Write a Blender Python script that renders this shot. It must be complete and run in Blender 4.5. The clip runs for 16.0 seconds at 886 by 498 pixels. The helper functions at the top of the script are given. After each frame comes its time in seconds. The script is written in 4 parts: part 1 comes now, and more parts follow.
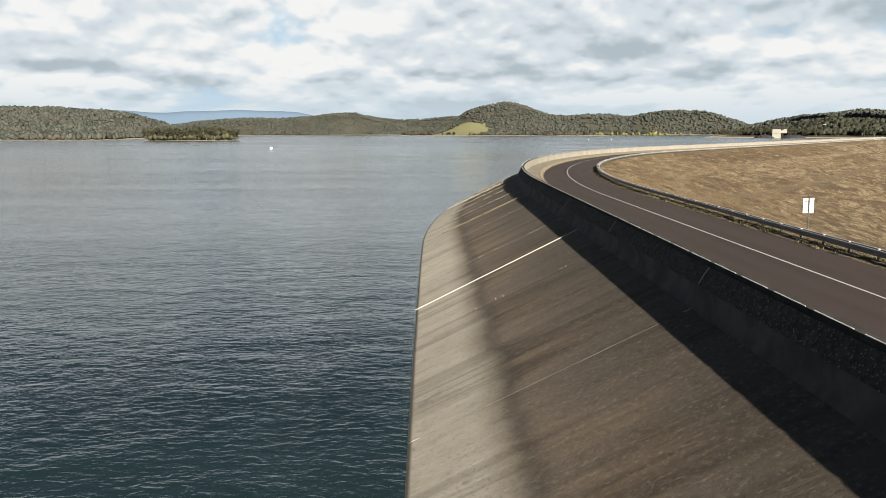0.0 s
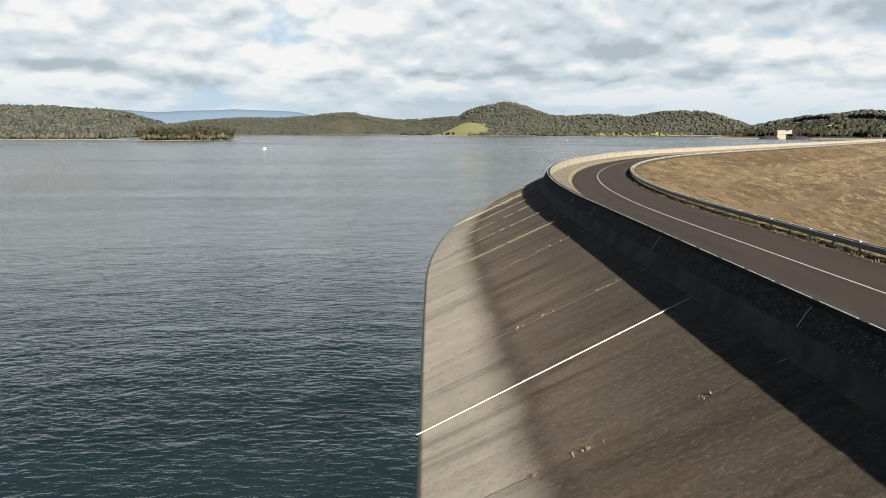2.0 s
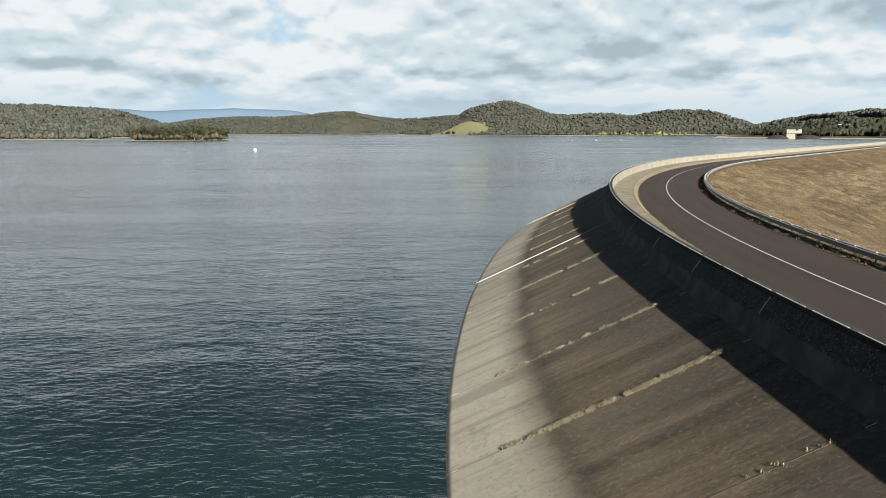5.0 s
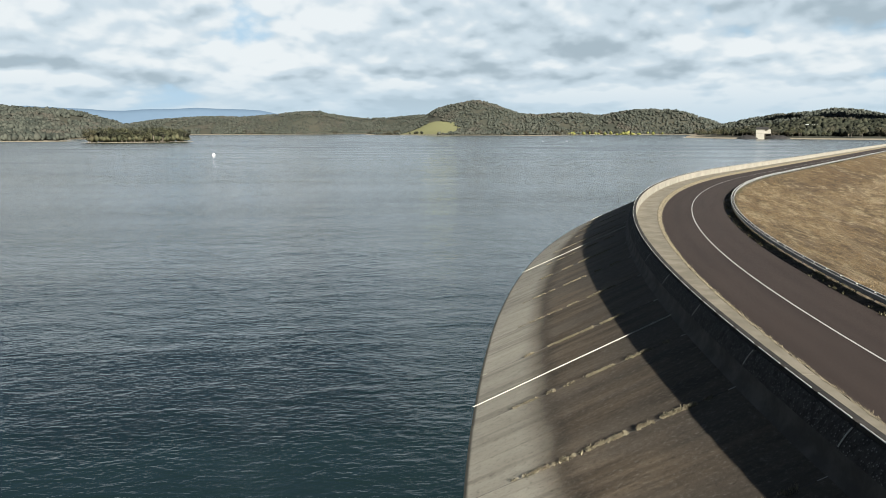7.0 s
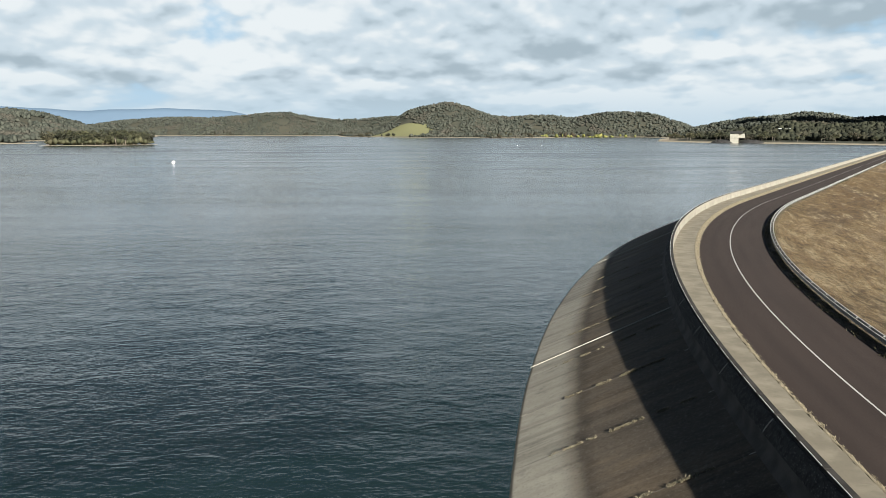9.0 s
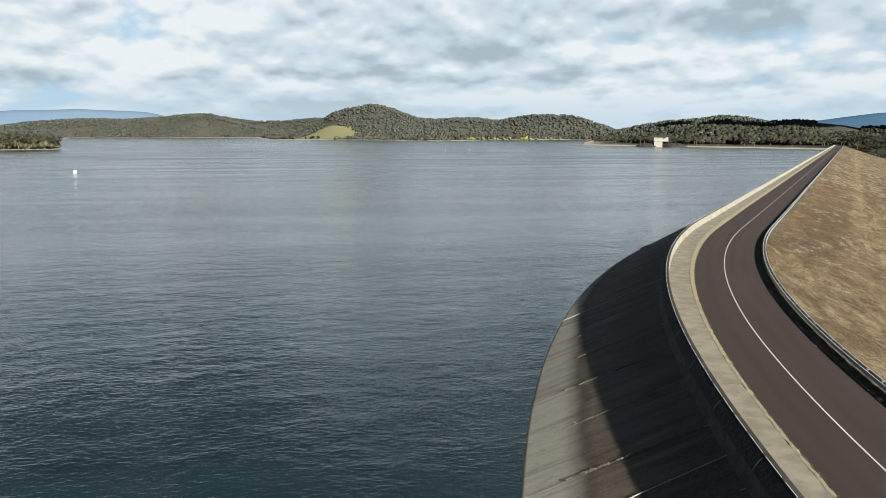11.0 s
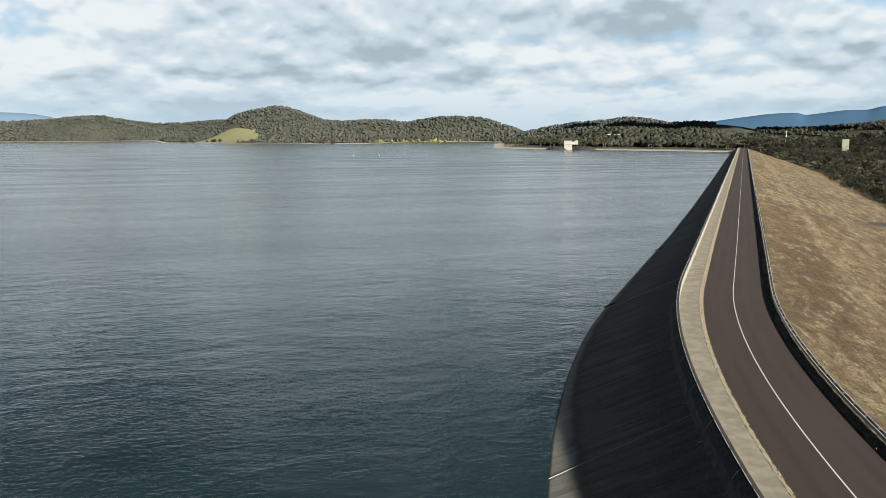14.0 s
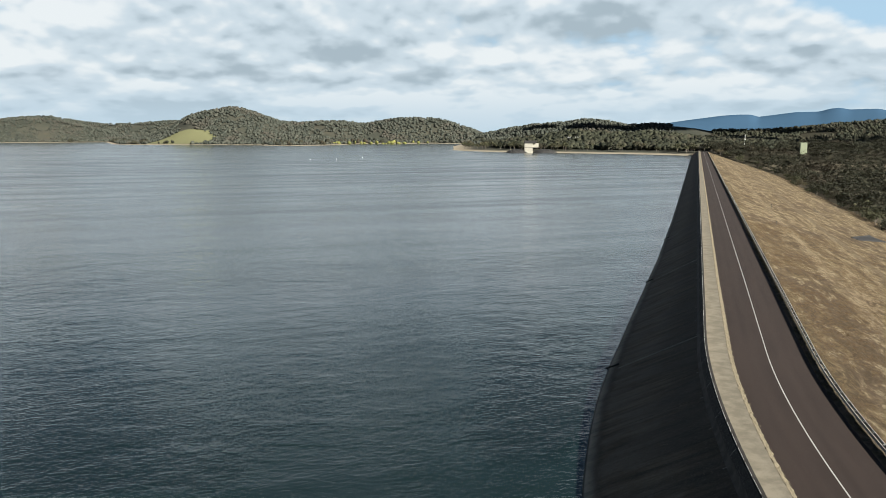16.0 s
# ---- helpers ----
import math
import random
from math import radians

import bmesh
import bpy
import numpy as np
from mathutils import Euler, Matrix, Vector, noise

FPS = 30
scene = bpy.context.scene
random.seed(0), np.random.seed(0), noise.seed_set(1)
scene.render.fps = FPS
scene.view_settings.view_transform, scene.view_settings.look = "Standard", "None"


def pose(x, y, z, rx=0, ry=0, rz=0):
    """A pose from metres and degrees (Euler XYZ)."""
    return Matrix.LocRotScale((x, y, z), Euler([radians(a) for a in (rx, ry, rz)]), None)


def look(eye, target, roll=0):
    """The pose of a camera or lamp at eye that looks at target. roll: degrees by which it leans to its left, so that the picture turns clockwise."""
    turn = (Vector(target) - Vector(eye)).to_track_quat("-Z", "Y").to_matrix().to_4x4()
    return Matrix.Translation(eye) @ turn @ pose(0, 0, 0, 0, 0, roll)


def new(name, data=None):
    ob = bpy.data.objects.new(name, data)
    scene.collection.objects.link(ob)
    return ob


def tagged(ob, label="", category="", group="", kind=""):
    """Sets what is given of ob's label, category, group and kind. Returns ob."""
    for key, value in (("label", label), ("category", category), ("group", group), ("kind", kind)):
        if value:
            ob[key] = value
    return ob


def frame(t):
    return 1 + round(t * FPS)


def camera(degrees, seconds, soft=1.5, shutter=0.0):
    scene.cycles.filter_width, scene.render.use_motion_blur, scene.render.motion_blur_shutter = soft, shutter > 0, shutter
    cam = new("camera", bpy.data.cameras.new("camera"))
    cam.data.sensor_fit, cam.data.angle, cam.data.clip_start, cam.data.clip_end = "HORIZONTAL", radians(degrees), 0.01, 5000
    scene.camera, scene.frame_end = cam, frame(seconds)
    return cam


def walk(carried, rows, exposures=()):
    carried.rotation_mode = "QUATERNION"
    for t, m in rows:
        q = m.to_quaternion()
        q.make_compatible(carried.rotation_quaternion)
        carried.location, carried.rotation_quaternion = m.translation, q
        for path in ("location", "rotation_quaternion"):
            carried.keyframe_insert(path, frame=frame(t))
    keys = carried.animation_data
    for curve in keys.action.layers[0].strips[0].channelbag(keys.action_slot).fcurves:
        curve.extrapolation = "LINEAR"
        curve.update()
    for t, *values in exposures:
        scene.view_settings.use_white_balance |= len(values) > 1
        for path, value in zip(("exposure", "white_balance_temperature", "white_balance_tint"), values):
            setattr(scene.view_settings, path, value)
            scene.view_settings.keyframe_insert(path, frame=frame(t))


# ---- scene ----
FOV = 58.03
PATH = [  # seconds, x, y, z, yaw to the left, pitch, roll
    (0.0, 0.00, 0.00, 12.59, -0.14, -8.35, -0.16),
    (0.5, -0.18, 5.94, 12.64, -0.19, -8.34, -0.02),
    (1.0, -0.38, 11.89, 12.64, -0.20, -8.36, 0.04),
    (1.5, -0.62, 17.86, 12.60, -0.23, -8.34, -0.01),
    (2.0, -0.88, 23.85, 12.55, -0.23, -8.34, -0.02),
    (2.5, -1.14, 29.85, 12.50, -0.21, -8.34, -0.05),
    (3.0, -1.40, 35.88, 12.49, -0.24, -8.33, -0.03),
    (3.5, -1.67, 41.92, 12.55, -0.20, -8.37, -0.09),
    (4.0, -1.91, 47.96, 12.75, -0.19, -8.42, -0.05),
    (6.3, -2.83, 75.95, 15.33, -1.03, -8.42, -0.07),
    (6.5, -2.86, 78.41, 15.66, -1.48, -8.44, -0.08),
    (7.0, -2.89, 84.59, 16.54, -2.53, -8.49, -0.14),
    (7.5, -2.87, 90.81, 17.51, -2.92, -8.43, -0.06),
    (8.0, -2.81, 97.06, 18.53, -3.17, -8.39, 0.11),
    (8.5, -2.70, 103.32, 19.51, -3.75, -8.41, 0.12),
    (10.8, -1.37, 132.12, 23.30, -9.13, -8.35, 0.07),
    (11.0, -1.16, 134.58, 23.63, -9.84, -8.32, 0.12),
    (11.5, -0.56, 140.71, 24.47, -11.53, -8.29, 0.08),
    (12.0, 0.15, 146.79, 25.32, -12.52, -8.27, 0.02),
    (12.5, 1.00, 152.83, 26.18, -13.51, -8.24, -0.03),
    (13.0, 1.96, 158.81, 27.05, -14.38, -8.26, -0.08),
    (13.5, 3.04, 164.75, 27.93, -15.39, -8.27, -0.08),
    (14.0, 4.22, 170.65, 28.83, -16.36, -8.28, -0.10),
    (14.5, 5.47, 176.51, 29.75, -17.24, -8.28, -0.13),
    (15.0, 6.78, 182.34, 30.70, -18.08, -8.26, -0.07),
    (15.5, 8.15, 188.15, 31.65, -18.73, -8.25, -0.05),
    (16.0, 9.54, 193.93, 32.61, -19.35, -8.26, -0.03),
]
cam = camera(FOV, 16.0, soft=0.8)
walk(cam, [(t, pose(x, y, z, 90 + pitch, 0, yaw) @ pose(0, 0, 0, 0, 0, roll))
           for t, x, y, z, yaw, pitch, roll in PATH],
     [(0, 1.57, 6520, 9), (2.0, 1.57, 6480, 9), (4.0, 1.55, 6330, 7), (7.0, 1.52, 6120, 5.5), (16.0, 1.51, 6130, 5.5)])

# ---- light ----
SUN_AZ, SUN_EL = 158.0, 24.5          # degrees clockwise from +y, above the horizon
sun_way = Vector((math.sin(radians(SUN_AZ)) * math.cos(radians(SUN_EL)),
                  math.cos(radians(SUN_AZ)) * math.cos(radians(SUN_EL)), math.sin(radians(SUN_EL))))
sun_data = bpy.data.lights.new("sun", "SUN")
sun_data.energy, sun_data.angle, sun_data.color = 5.0, radians(0.5), (1.0, 0.93, 0.82)
sun = new("sun", sun_data)
sun.matrix_world = look(sun_way * 100, (0, 0, 0))


class Nodes:
    """Short writing for node trees."""

    def __init__(self, tree):
        self.tree = tree
        tree.nodes.clear()

    def add(self, kind, _ins=None, **props):
        n = self.tree.nodes.new(kind)
        for k, v in props.items():
            setattr(n, k, v)
        for k, v in (_ins or {}).items():
            if isinstance(v, bpy.types.NodeSocket):
                self.tree.links.new(v, n.inputs[k])
            else:
                n.inputs[k].default_value = v
        return n

    def math(self, op, a, b=0.0, c=0.0, clamp=False):
        return self.add("ShaderNodeMath", {0: a, 1: b, 2: c}, operation=op, use_clamp=clamp).outputs[0]

    def vmath(self, op, a, b=(0, 0, 0)):
        return self.add("ShaderNodeVectorMath", {0: a, 1: b}, operation=op).outputs[0]

    def mix(self, fac, a, b, blend="MIX"):
        n = self.add("ShaderNodeMix", data_type="RGBA", blend_type=blend)
        for i, v in ((0, fac), (6, a), (7, b)):
            if isinstance(v, bpy.types.NodeSocket):
                self.tree.links.new(v, n.inputs[i])
            else:
                n.inputs[i].default_value = (*v, 1) if isinstance(v, tuple) and len(v) == 3 else v
        return n.outputs[2]

    def noise(self, vec, scale, detail=4.0, rough=0.55, dist=0.0):
        return self.add("ShaderNodeTexNoise", {"Vector": vec, "Scale": scale, "Detail": detail, "Roughness": rough, "Distortion": dist}).outputs[0]

    def step(self, v, lo, hi, a=0.0, b=1.0):
        return self.add("ShaderNodeMapRange", {0: v, 1: lo, 2: hi, 3: a, 4: b}, interpolation_type="SMOOTHSTEP").outputs[0]

    def scaled(self, vec, s):
        return self.add("ShaderNodeMapping", {0: vec, 3: s}).outputs[0]


world = bpy.data.worlds.new("sky")
scene.world = world
world.use_nodes = True
N = Nodes(world.node_tree)
way = N.add("ShaderNodeTexCoord").outputs["Generated"]
sep = N.add("ShaderNodeSeparateXYZ", {0: way})
sx, sy, sz = sep.outputs
up = N.math("MAXIMUM", sz, 0.0)


turn_ = N.math("ARCTAN2", sx, sy)


def deck(rise):
    """A point on the cloud layer as seen along the given way, or a little above it: rows crowd towards the horizon."""
    v = N.math("MULTIPLY", N.math("LOGARITHM", N.math("ADD", up, 0.075 + rise), math.e), 5.0)
    return N.add("ShaderNodeCombineXYZ", {0: N.math("MULTIPLY", turn_, 14.0), 1: v, 2: 1.3}).outputs[0]


def heaps(p):
    """Smooth heaped density: banks of rounded heads."""
    fray = N.add("ShaderNodeVectorMath", {0: N.add("ShaderNodeTexNoise", {"Vector": p, "Scale": 1.1, "Detail": 3.0}).outputs[1], 3: 0.6}, operation="SCALE").outputs[0]
    q = N.vmath("ADD", p, fray)
    heads = N.add("ShaderNodeTexVoronoi", {"Vector": q, "Scale": 0.52, "Smoothness": 0.6}, feature="SMOOTH_F1").outputs[0]
    knobs = N.add("ShaderNodeTexVoronoi", {"Vector": q, "Scale": 1.5, "Smoothness": 0.5}, feature="SMOOTH_F1").outputs[0]
    buds = N.add("ShaderNodeTexVoronoi", {"Vector": q, "Scale": 3.9, "Smoothness": 0.5}, feature="SMOOTH_F1").outputs[0]
    soft = N.math("SUBTRACT", N.noise(p, 0.45, 2.0, 0.5), N.math("MULTIPLY", N.math("SUBTRACT", buds, 0.5), 0.10))
    return N.math("ADD", soft, N.math("ADD", N.math("MULTIPLY", N.math("SUBTRACT", 0.5, heads), 0.45), N.math("MULTIPLY", N.math("SUBTRACT", 0.5, knobs), 0.24)))


here, over = heaps(deck(0.0)), heaps(deck(0.013))
wisps = N.noise(deck(0.0), 1.7, 6.0, 0.58)
bank = N.noise(deck(0.0), 0.30, 2.0, 0.5)
dens = N.math("ADD", N.math("ADD", here, N.math("MULTIPLY", N.math("SUBTRACT", bank, 0.5), 0.35)), N.math("ADD", N.math("MULTIPLY", N.math("SUBTRACT", wisps, 0.5), 0.22), 0.05))
# the deck breaks up towards the open side
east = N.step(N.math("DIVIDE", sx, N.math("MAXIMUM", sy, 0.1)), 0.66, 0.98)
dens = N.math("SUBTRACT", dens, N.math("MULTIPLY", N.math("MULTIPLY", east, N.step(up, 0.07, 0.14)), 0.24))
# cover is cut overhead and behind to weaken the ambient light in shadows
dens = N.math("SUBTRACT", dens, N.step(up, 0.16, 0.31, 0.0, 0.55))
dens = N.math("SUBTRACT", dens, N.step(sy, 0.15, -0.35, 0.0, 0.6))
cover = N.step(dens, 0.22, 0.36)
# heads turned to the light are white, flat undersides grey
shade = N.math("ADD", N.math("SUBTRACT", here, over), N.math("MULTIPLY", N.math("SUBTRACT", wisps, 0.5), 0.20))
shade = N.math("SUBTRACT", shade, N.math("MULTIPLY", N.math("SUBTRACT", bank, 0.59), 0.45))
cloud = N.mix(N.step(shade, -0.20, 0.0), (0.45, 0.52, 0.57), (0.685, 0.75, 0.80))
cloud = N.mix(N.step(shade, -0.02, 0.15), cloud, (0.92, 0.92, 0.915))
cloud = N.mix(N.step(dens, 0.20, 0.40), (0.50, 0.68, 0.84), cloud)
low = N.step(up, 0.0, 0.075, 0.15, 1.0)
cloud = N.mix(low, (0.585, 0.70, 0.785), cloud)
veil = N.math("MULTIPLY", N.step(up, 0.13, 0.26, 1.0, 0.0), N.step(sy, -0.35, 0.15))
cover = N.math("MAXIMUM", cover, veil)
sky = N.add("ShaderNodeTexSky", sky_type="NISHITA", sun_disc=False, sun_elevation=radians(SUN_EL), sun_rotation=radians(SUN_AZ), air_density=1.0, dust_density=0.4, ozone_density=1.5)
bg_sky = N.add("ShaderNodeBackground", {0: sky.outputs[0], 1: 0.0125})
bg_cloud = N.add("ShaderNodeBackground", {0: cloud, 1: 0.333})
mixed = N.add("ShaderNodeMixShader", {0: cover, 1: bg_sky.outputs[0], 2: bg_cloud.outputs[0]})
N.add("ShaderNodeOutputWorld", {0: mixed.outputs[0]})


# ---- materials ----
def material(name, build, rough=0.85, metal=0.0, spec=0.3):
    """build(N) gives the colour and, if there is relief, a height socket and its depth."""
    m = bpy.data.materials.new(name)
    m.use_nodes = True
    n = Nodes(m.node_tree)
    got = build(n)
    colour, height, depth = got if isinstance(got, tuple) and len(got) == 3 and not isinstance(got[0], float) else (got, None, 0)
    b = n.add("ShaderNodeBsdfPrincipled", {"Metallic": metal, "Specular IOR Level": spec})
    if isinstance(rough, float):
        b.inputs["Roughness"].default_value = rough
    else:
        n.tree.links.new(rough(n), b.inputs["Roughness"])
    if isinstance(colour, bpy.types.NodeSocket):
        n.tree.links.new(colour, b.inputs["Base Color"])
    else:
        b.inputs["Base Color"].default_value = (*colour, 1)
    if height is not None:
        bump = n.add("ShaderNodeBump", {"Height": height, "Distance": depth, "Strength": 1.0})
        n.tree.links.new(bump.outputs[0], b.inputs["Normal"])
    n.add("ShaderNodeOutputMaterial", {0: b.outputs[0]})
    return m


def place(n):
    return n.add("ShaderNodeNewGeometry").outputs["Position"]


def along(n):
    """Metres along the dam and across it."""
    return n.add("ShaderNodeUVMap", uv_map="sd").outputs[0]


def chance(n):
    return n.add("ShaderNodeObjectInfo").outputs["Random"]


def island(n):
    return n.add("ShaderNodeNewGeometry").outputs["Random Per Island"]


def face_look(n):
    p, sd = place(n), along(n)
    z = n.add("ShaderNodeSeparateXYZ", {0: p}).outputs[2]
    streak = n.noise(n.scaled(sd, (0.75, 0.09, 1)), 1.0, 7, 0.7)
    broad = n.noise(n.scaled(sd, (0.20, 0.11, 1)), 1.0, 5, 0.62, 0.4)
    grain = n.noise(p, 5.0, 6, 0.75)
    speck = n.noise(p, 0.9, 7, 0.72)
    brown = n.mix(n.step(streak, 0.33, 0.68), (0.058, 0.042, 0.027), (0.180, 0.134, 0.089))
    brown = n.mix(n.step(broad, 0.40, 0.60), brown, n.mix(0.75, brown, (0.152, 0.121, 0.090)))
    brown = n.mix(n.step(speck, 0.52, 0.72), brown, n.mix(0.35, brown, (0.0496, 0.0355, 0.0253)))
    pale = n.mix(n.step(streak, 0.3, 0.7), (0.38, 0.34, 0.272), (0.49, 0.445, 0.36))
    pale = n.mix(n.step(speck, 0.5, 0.75), pale, (0.2964, 0.273, 0.2262))
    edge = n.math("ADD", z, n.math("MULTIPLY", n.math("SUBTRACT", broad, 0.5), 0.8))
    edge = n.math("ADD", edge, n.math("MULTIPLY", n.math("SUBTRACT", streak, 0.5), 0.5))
    # from 190 m on the pale band narrows: the face's shade put into its colour
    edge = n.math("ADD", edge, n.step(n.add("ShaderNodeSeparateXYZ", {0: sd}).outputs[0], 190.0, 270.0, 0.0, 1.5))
    # upper brown is stained dark, deepened to put wall shade into the colour
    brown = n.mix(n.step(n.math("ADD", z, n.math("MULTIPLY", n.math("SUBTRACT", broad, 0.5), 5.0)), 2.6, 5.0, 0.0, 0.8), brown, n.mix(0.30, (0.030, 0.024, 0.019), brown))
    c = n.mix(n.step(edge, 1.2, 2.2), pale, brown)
    ring = n.math("MULTIPLY", n.step(edge, 1.8, 2.1), n.step(edge, 2.1, 2.5, 1.0, 0.0))
    c = n.mix(n.math("MULTIPLY", ring, 0.4), c, (0.0273, 0.0218, 0.0156))
    c = n.mix(n.step(z, 0.03, 0.12), (0.0585, 0.0546, 0.0429), c)
    c = n.mix(n.math("MULTIPLY", chance(n), 0.38), c, n.mix(0.5, c, (0.0351, 0.0281, 0.0211)))
    band = n.noise(n.scaled(sd, (0.55, 0.02, 1)), 1.0, 3, 0.6)
    c = n.mix(n.step(band, 0.52, 0.60, 0.0, 0.45), c, n.mix(0.6, c, (0.026, 0.021, 0.016)))
    pit = n.noise(p, 2.2, 6, 0.8)
    c = n.mix(n.step(pit, 0.54, 0.70, 0.0, 0.35), c, n.mix(0.5, c, (0.22, 0.195, 0.155)))
    c = n.mix(n.step(pit, 0.46, 0.32, 0.0, 0.35), c, n.mix(0.5, c, (0.022, 0.018, 0.014)))
    c = n.mix(n.step(grain, 0.5, 0.72), c, n.mix(0.45, c, (0.0234, 0.0187, 0.014)))
    c = n.mix(n.step(grain, 0.48, 0.30), c, n.mix(0.42, c, (0.234, 0.2106, 0.1716)))
    h = n.math("ADD", n.math("MULTIPLY", grain, 0.5), streak)
    return c, h, 0.045


def rough_wall_look(n):
    p = place(n)
    v = n.add("ShaderNodeTexVoronoi", {"Vector": p, "Scale": 8.0}).outputs
    g = n.noise(p, 3.0, 6, 0.7)
    c = n.mix(n.step(g, 0.35, 0.65), (0.028, 0.025, 0.023), (0.060, 0.054, 0.049))
    c = n.mix(n.step(v[0], 0.05, 0.34), n.mix(0.9, c, (0.24, 0.22, 0.20)), c)
    return c, n.math("ADD", n.math("MULTIPLY", v[0], -1.0), g), 0.035


def concrete_look(dark, light, streaks=0.0):
    def look_of(n):
        p = place(n)
        a, b = n.noise(p, 0.7, 6, 0.6), n.noise(p, 7.0, 5, 0.7)
        c = n.mix(n.step(a, 0.35, 0.68), dark, light)
        c = n.mix(n.math("MULTIPLY", chance(n), 0.08), c, tuple(0.6 * v for v in dark))
        c = n.mix(n.step(b, 0.55, 0.75), c, n.mix(0.4, c, tuple(0.5 * v for v in dark)))
        return c, b, 0.015
    return look_of


def asphalt_look(n):
    p, sd = place(n), along(n)
    lane = n.add("ShaderNodeSeparateXYZ", {0: sd}).outputs[1]
    fine = n.noise(p, 14.0, 4, 0.75)
    patch = n.noise(n.scaled(sd, (0.05, 0.5, 1)), 1.0, 5, 0.6)
    run = n.math("ABSOLUTE", n.math("SUBTRACT", n.math("PINGPONG", n.math("SUBTRACT", lane, 2.9), 1.55), 0.78))
    c = n.mix(n.step(patch, 0.3, 0.7), (0.0221, 0.0139, 0.0111), (0.0314, 0.0204, 0.0164))
    c = n.mix(n.step(run, 0.0, 0.7), c, n.mix(0.35, c, (0.0360, 0.0244, 0.0201)))
    c = n.mix(n.step(fine, 0.55, 0.8), c, (0.0535, 0.0393, 0.0335))
    dust = n.math("ADD", lane, n.math("MULTIPLY", n.noise(n.scaled(sd, (0.25, 1.2, 1)), 1.0, 5), 0.7))
    c = n.mix(n.step(dust, 2.85, 3.35, 0.8, 0.0), c, (0.1147, 0.0848, 0.0604))
    return c, fine, 0.012


def dry_grass_look(n):
    p, sd = place(n), along(n)
    s_, d_, _z = n.add("ShaderNodeSeparateXYZ", {0: sd}).outputs
    bands = n.noise(n.scaled(sd, (0.007, 0.17, 1)), 1.0, 6, 0.62)
    fine = n.noise(n.scaled(sd, (0.04, 0.6, 1)), 1.0, 6, 0.7)
    blot = n.noise(n.scaled(sd, (0.030, 0.075, 1)), 1.0, 7, 0.66)
    speck = n.noise(n.scaled(sd, (0.45, 0.8, 1)), 1.0, 8, 0.82)
    clump = n.noise(n.scaled(sd, (0.11, 0.30, 1)), 1.0, 8, 0.78, 0.3)
    tuft = n.noise(p, 2.6, 5, 0.8)
    c = n.mix(n.step(bands, 0.40, 0.60), (0.142, 0.106, 0.060), (0.222, 0.172, 0.106))
    c = n.mix(n.step(fine, 0.48, 0.62, 0.0, 0.7), c, (0.1221, 0.0856, 0.0487))
    c = n.mix(n.step(blot, 0.50, 0.56, 0.0, 0.8), c, (0.075, 0.053, 0.037))
    c = n.mix(n.step(blot, 0.44, 0.36, 0.0, 0.5), c, (0.2545, 0.1903, 0.1244))
    c = n.mix(n.step(clump, 0.51, 0.57, 0.0, 0.9), c, (0.064, 0.046, 0.029))
    c = n.mix(n.step(clump, 0.47, 0.40, 0.0, 0.75), c, (0.300, 0.242, 0.158))
    # faint wheel tracks across the slope
    low = n.math("SUBTRACT", d_, n.step(s_, 150.0, 260.0, 33.0, 46.0))
    low = n.math("ADD", low, n.math("MULTIPLY", n.math("SUBTRACT", blot, 0.5), 3.0))
    c = n.mix(n.step(n.math("ABSOLUTE", low), 0.8, 2.2, 0.65, 0.0), c, (0.1357, 0.1066, 0.0720))
    high = n.math("ADD", n.math("SUBTRACT", d_, 28.0), n.math("MULTIPLY", n.math("SUBTRACT", blot, 0.5), 5.0))
    c = n.mix(n.step(n.math("ABSOLUTE", high), 0.8, 2.0, 0.4, 0.0), c, (0.2532, 0.1951, 0.1265))
    # dark specks and tufts, with the tussocks' small shadows put into the colour
    c = n.mix(n.step(speck, 0.50, 0.59, 0.0, 0.85), c, (0.0796, 0.0551, 0.0321))
    c = n.mix(n.step(speck, 0.44, 0.34, 0.0, 0.6), c, (0.2802, 0.2236, 0.1461))
    c = n.mix(n.step(tuft, 0.51, 0.59, 0.0, 0.85), c, (0.050, 0.037, 0.022))
    return c, n.math("ADD", tuft, speck), 0.3


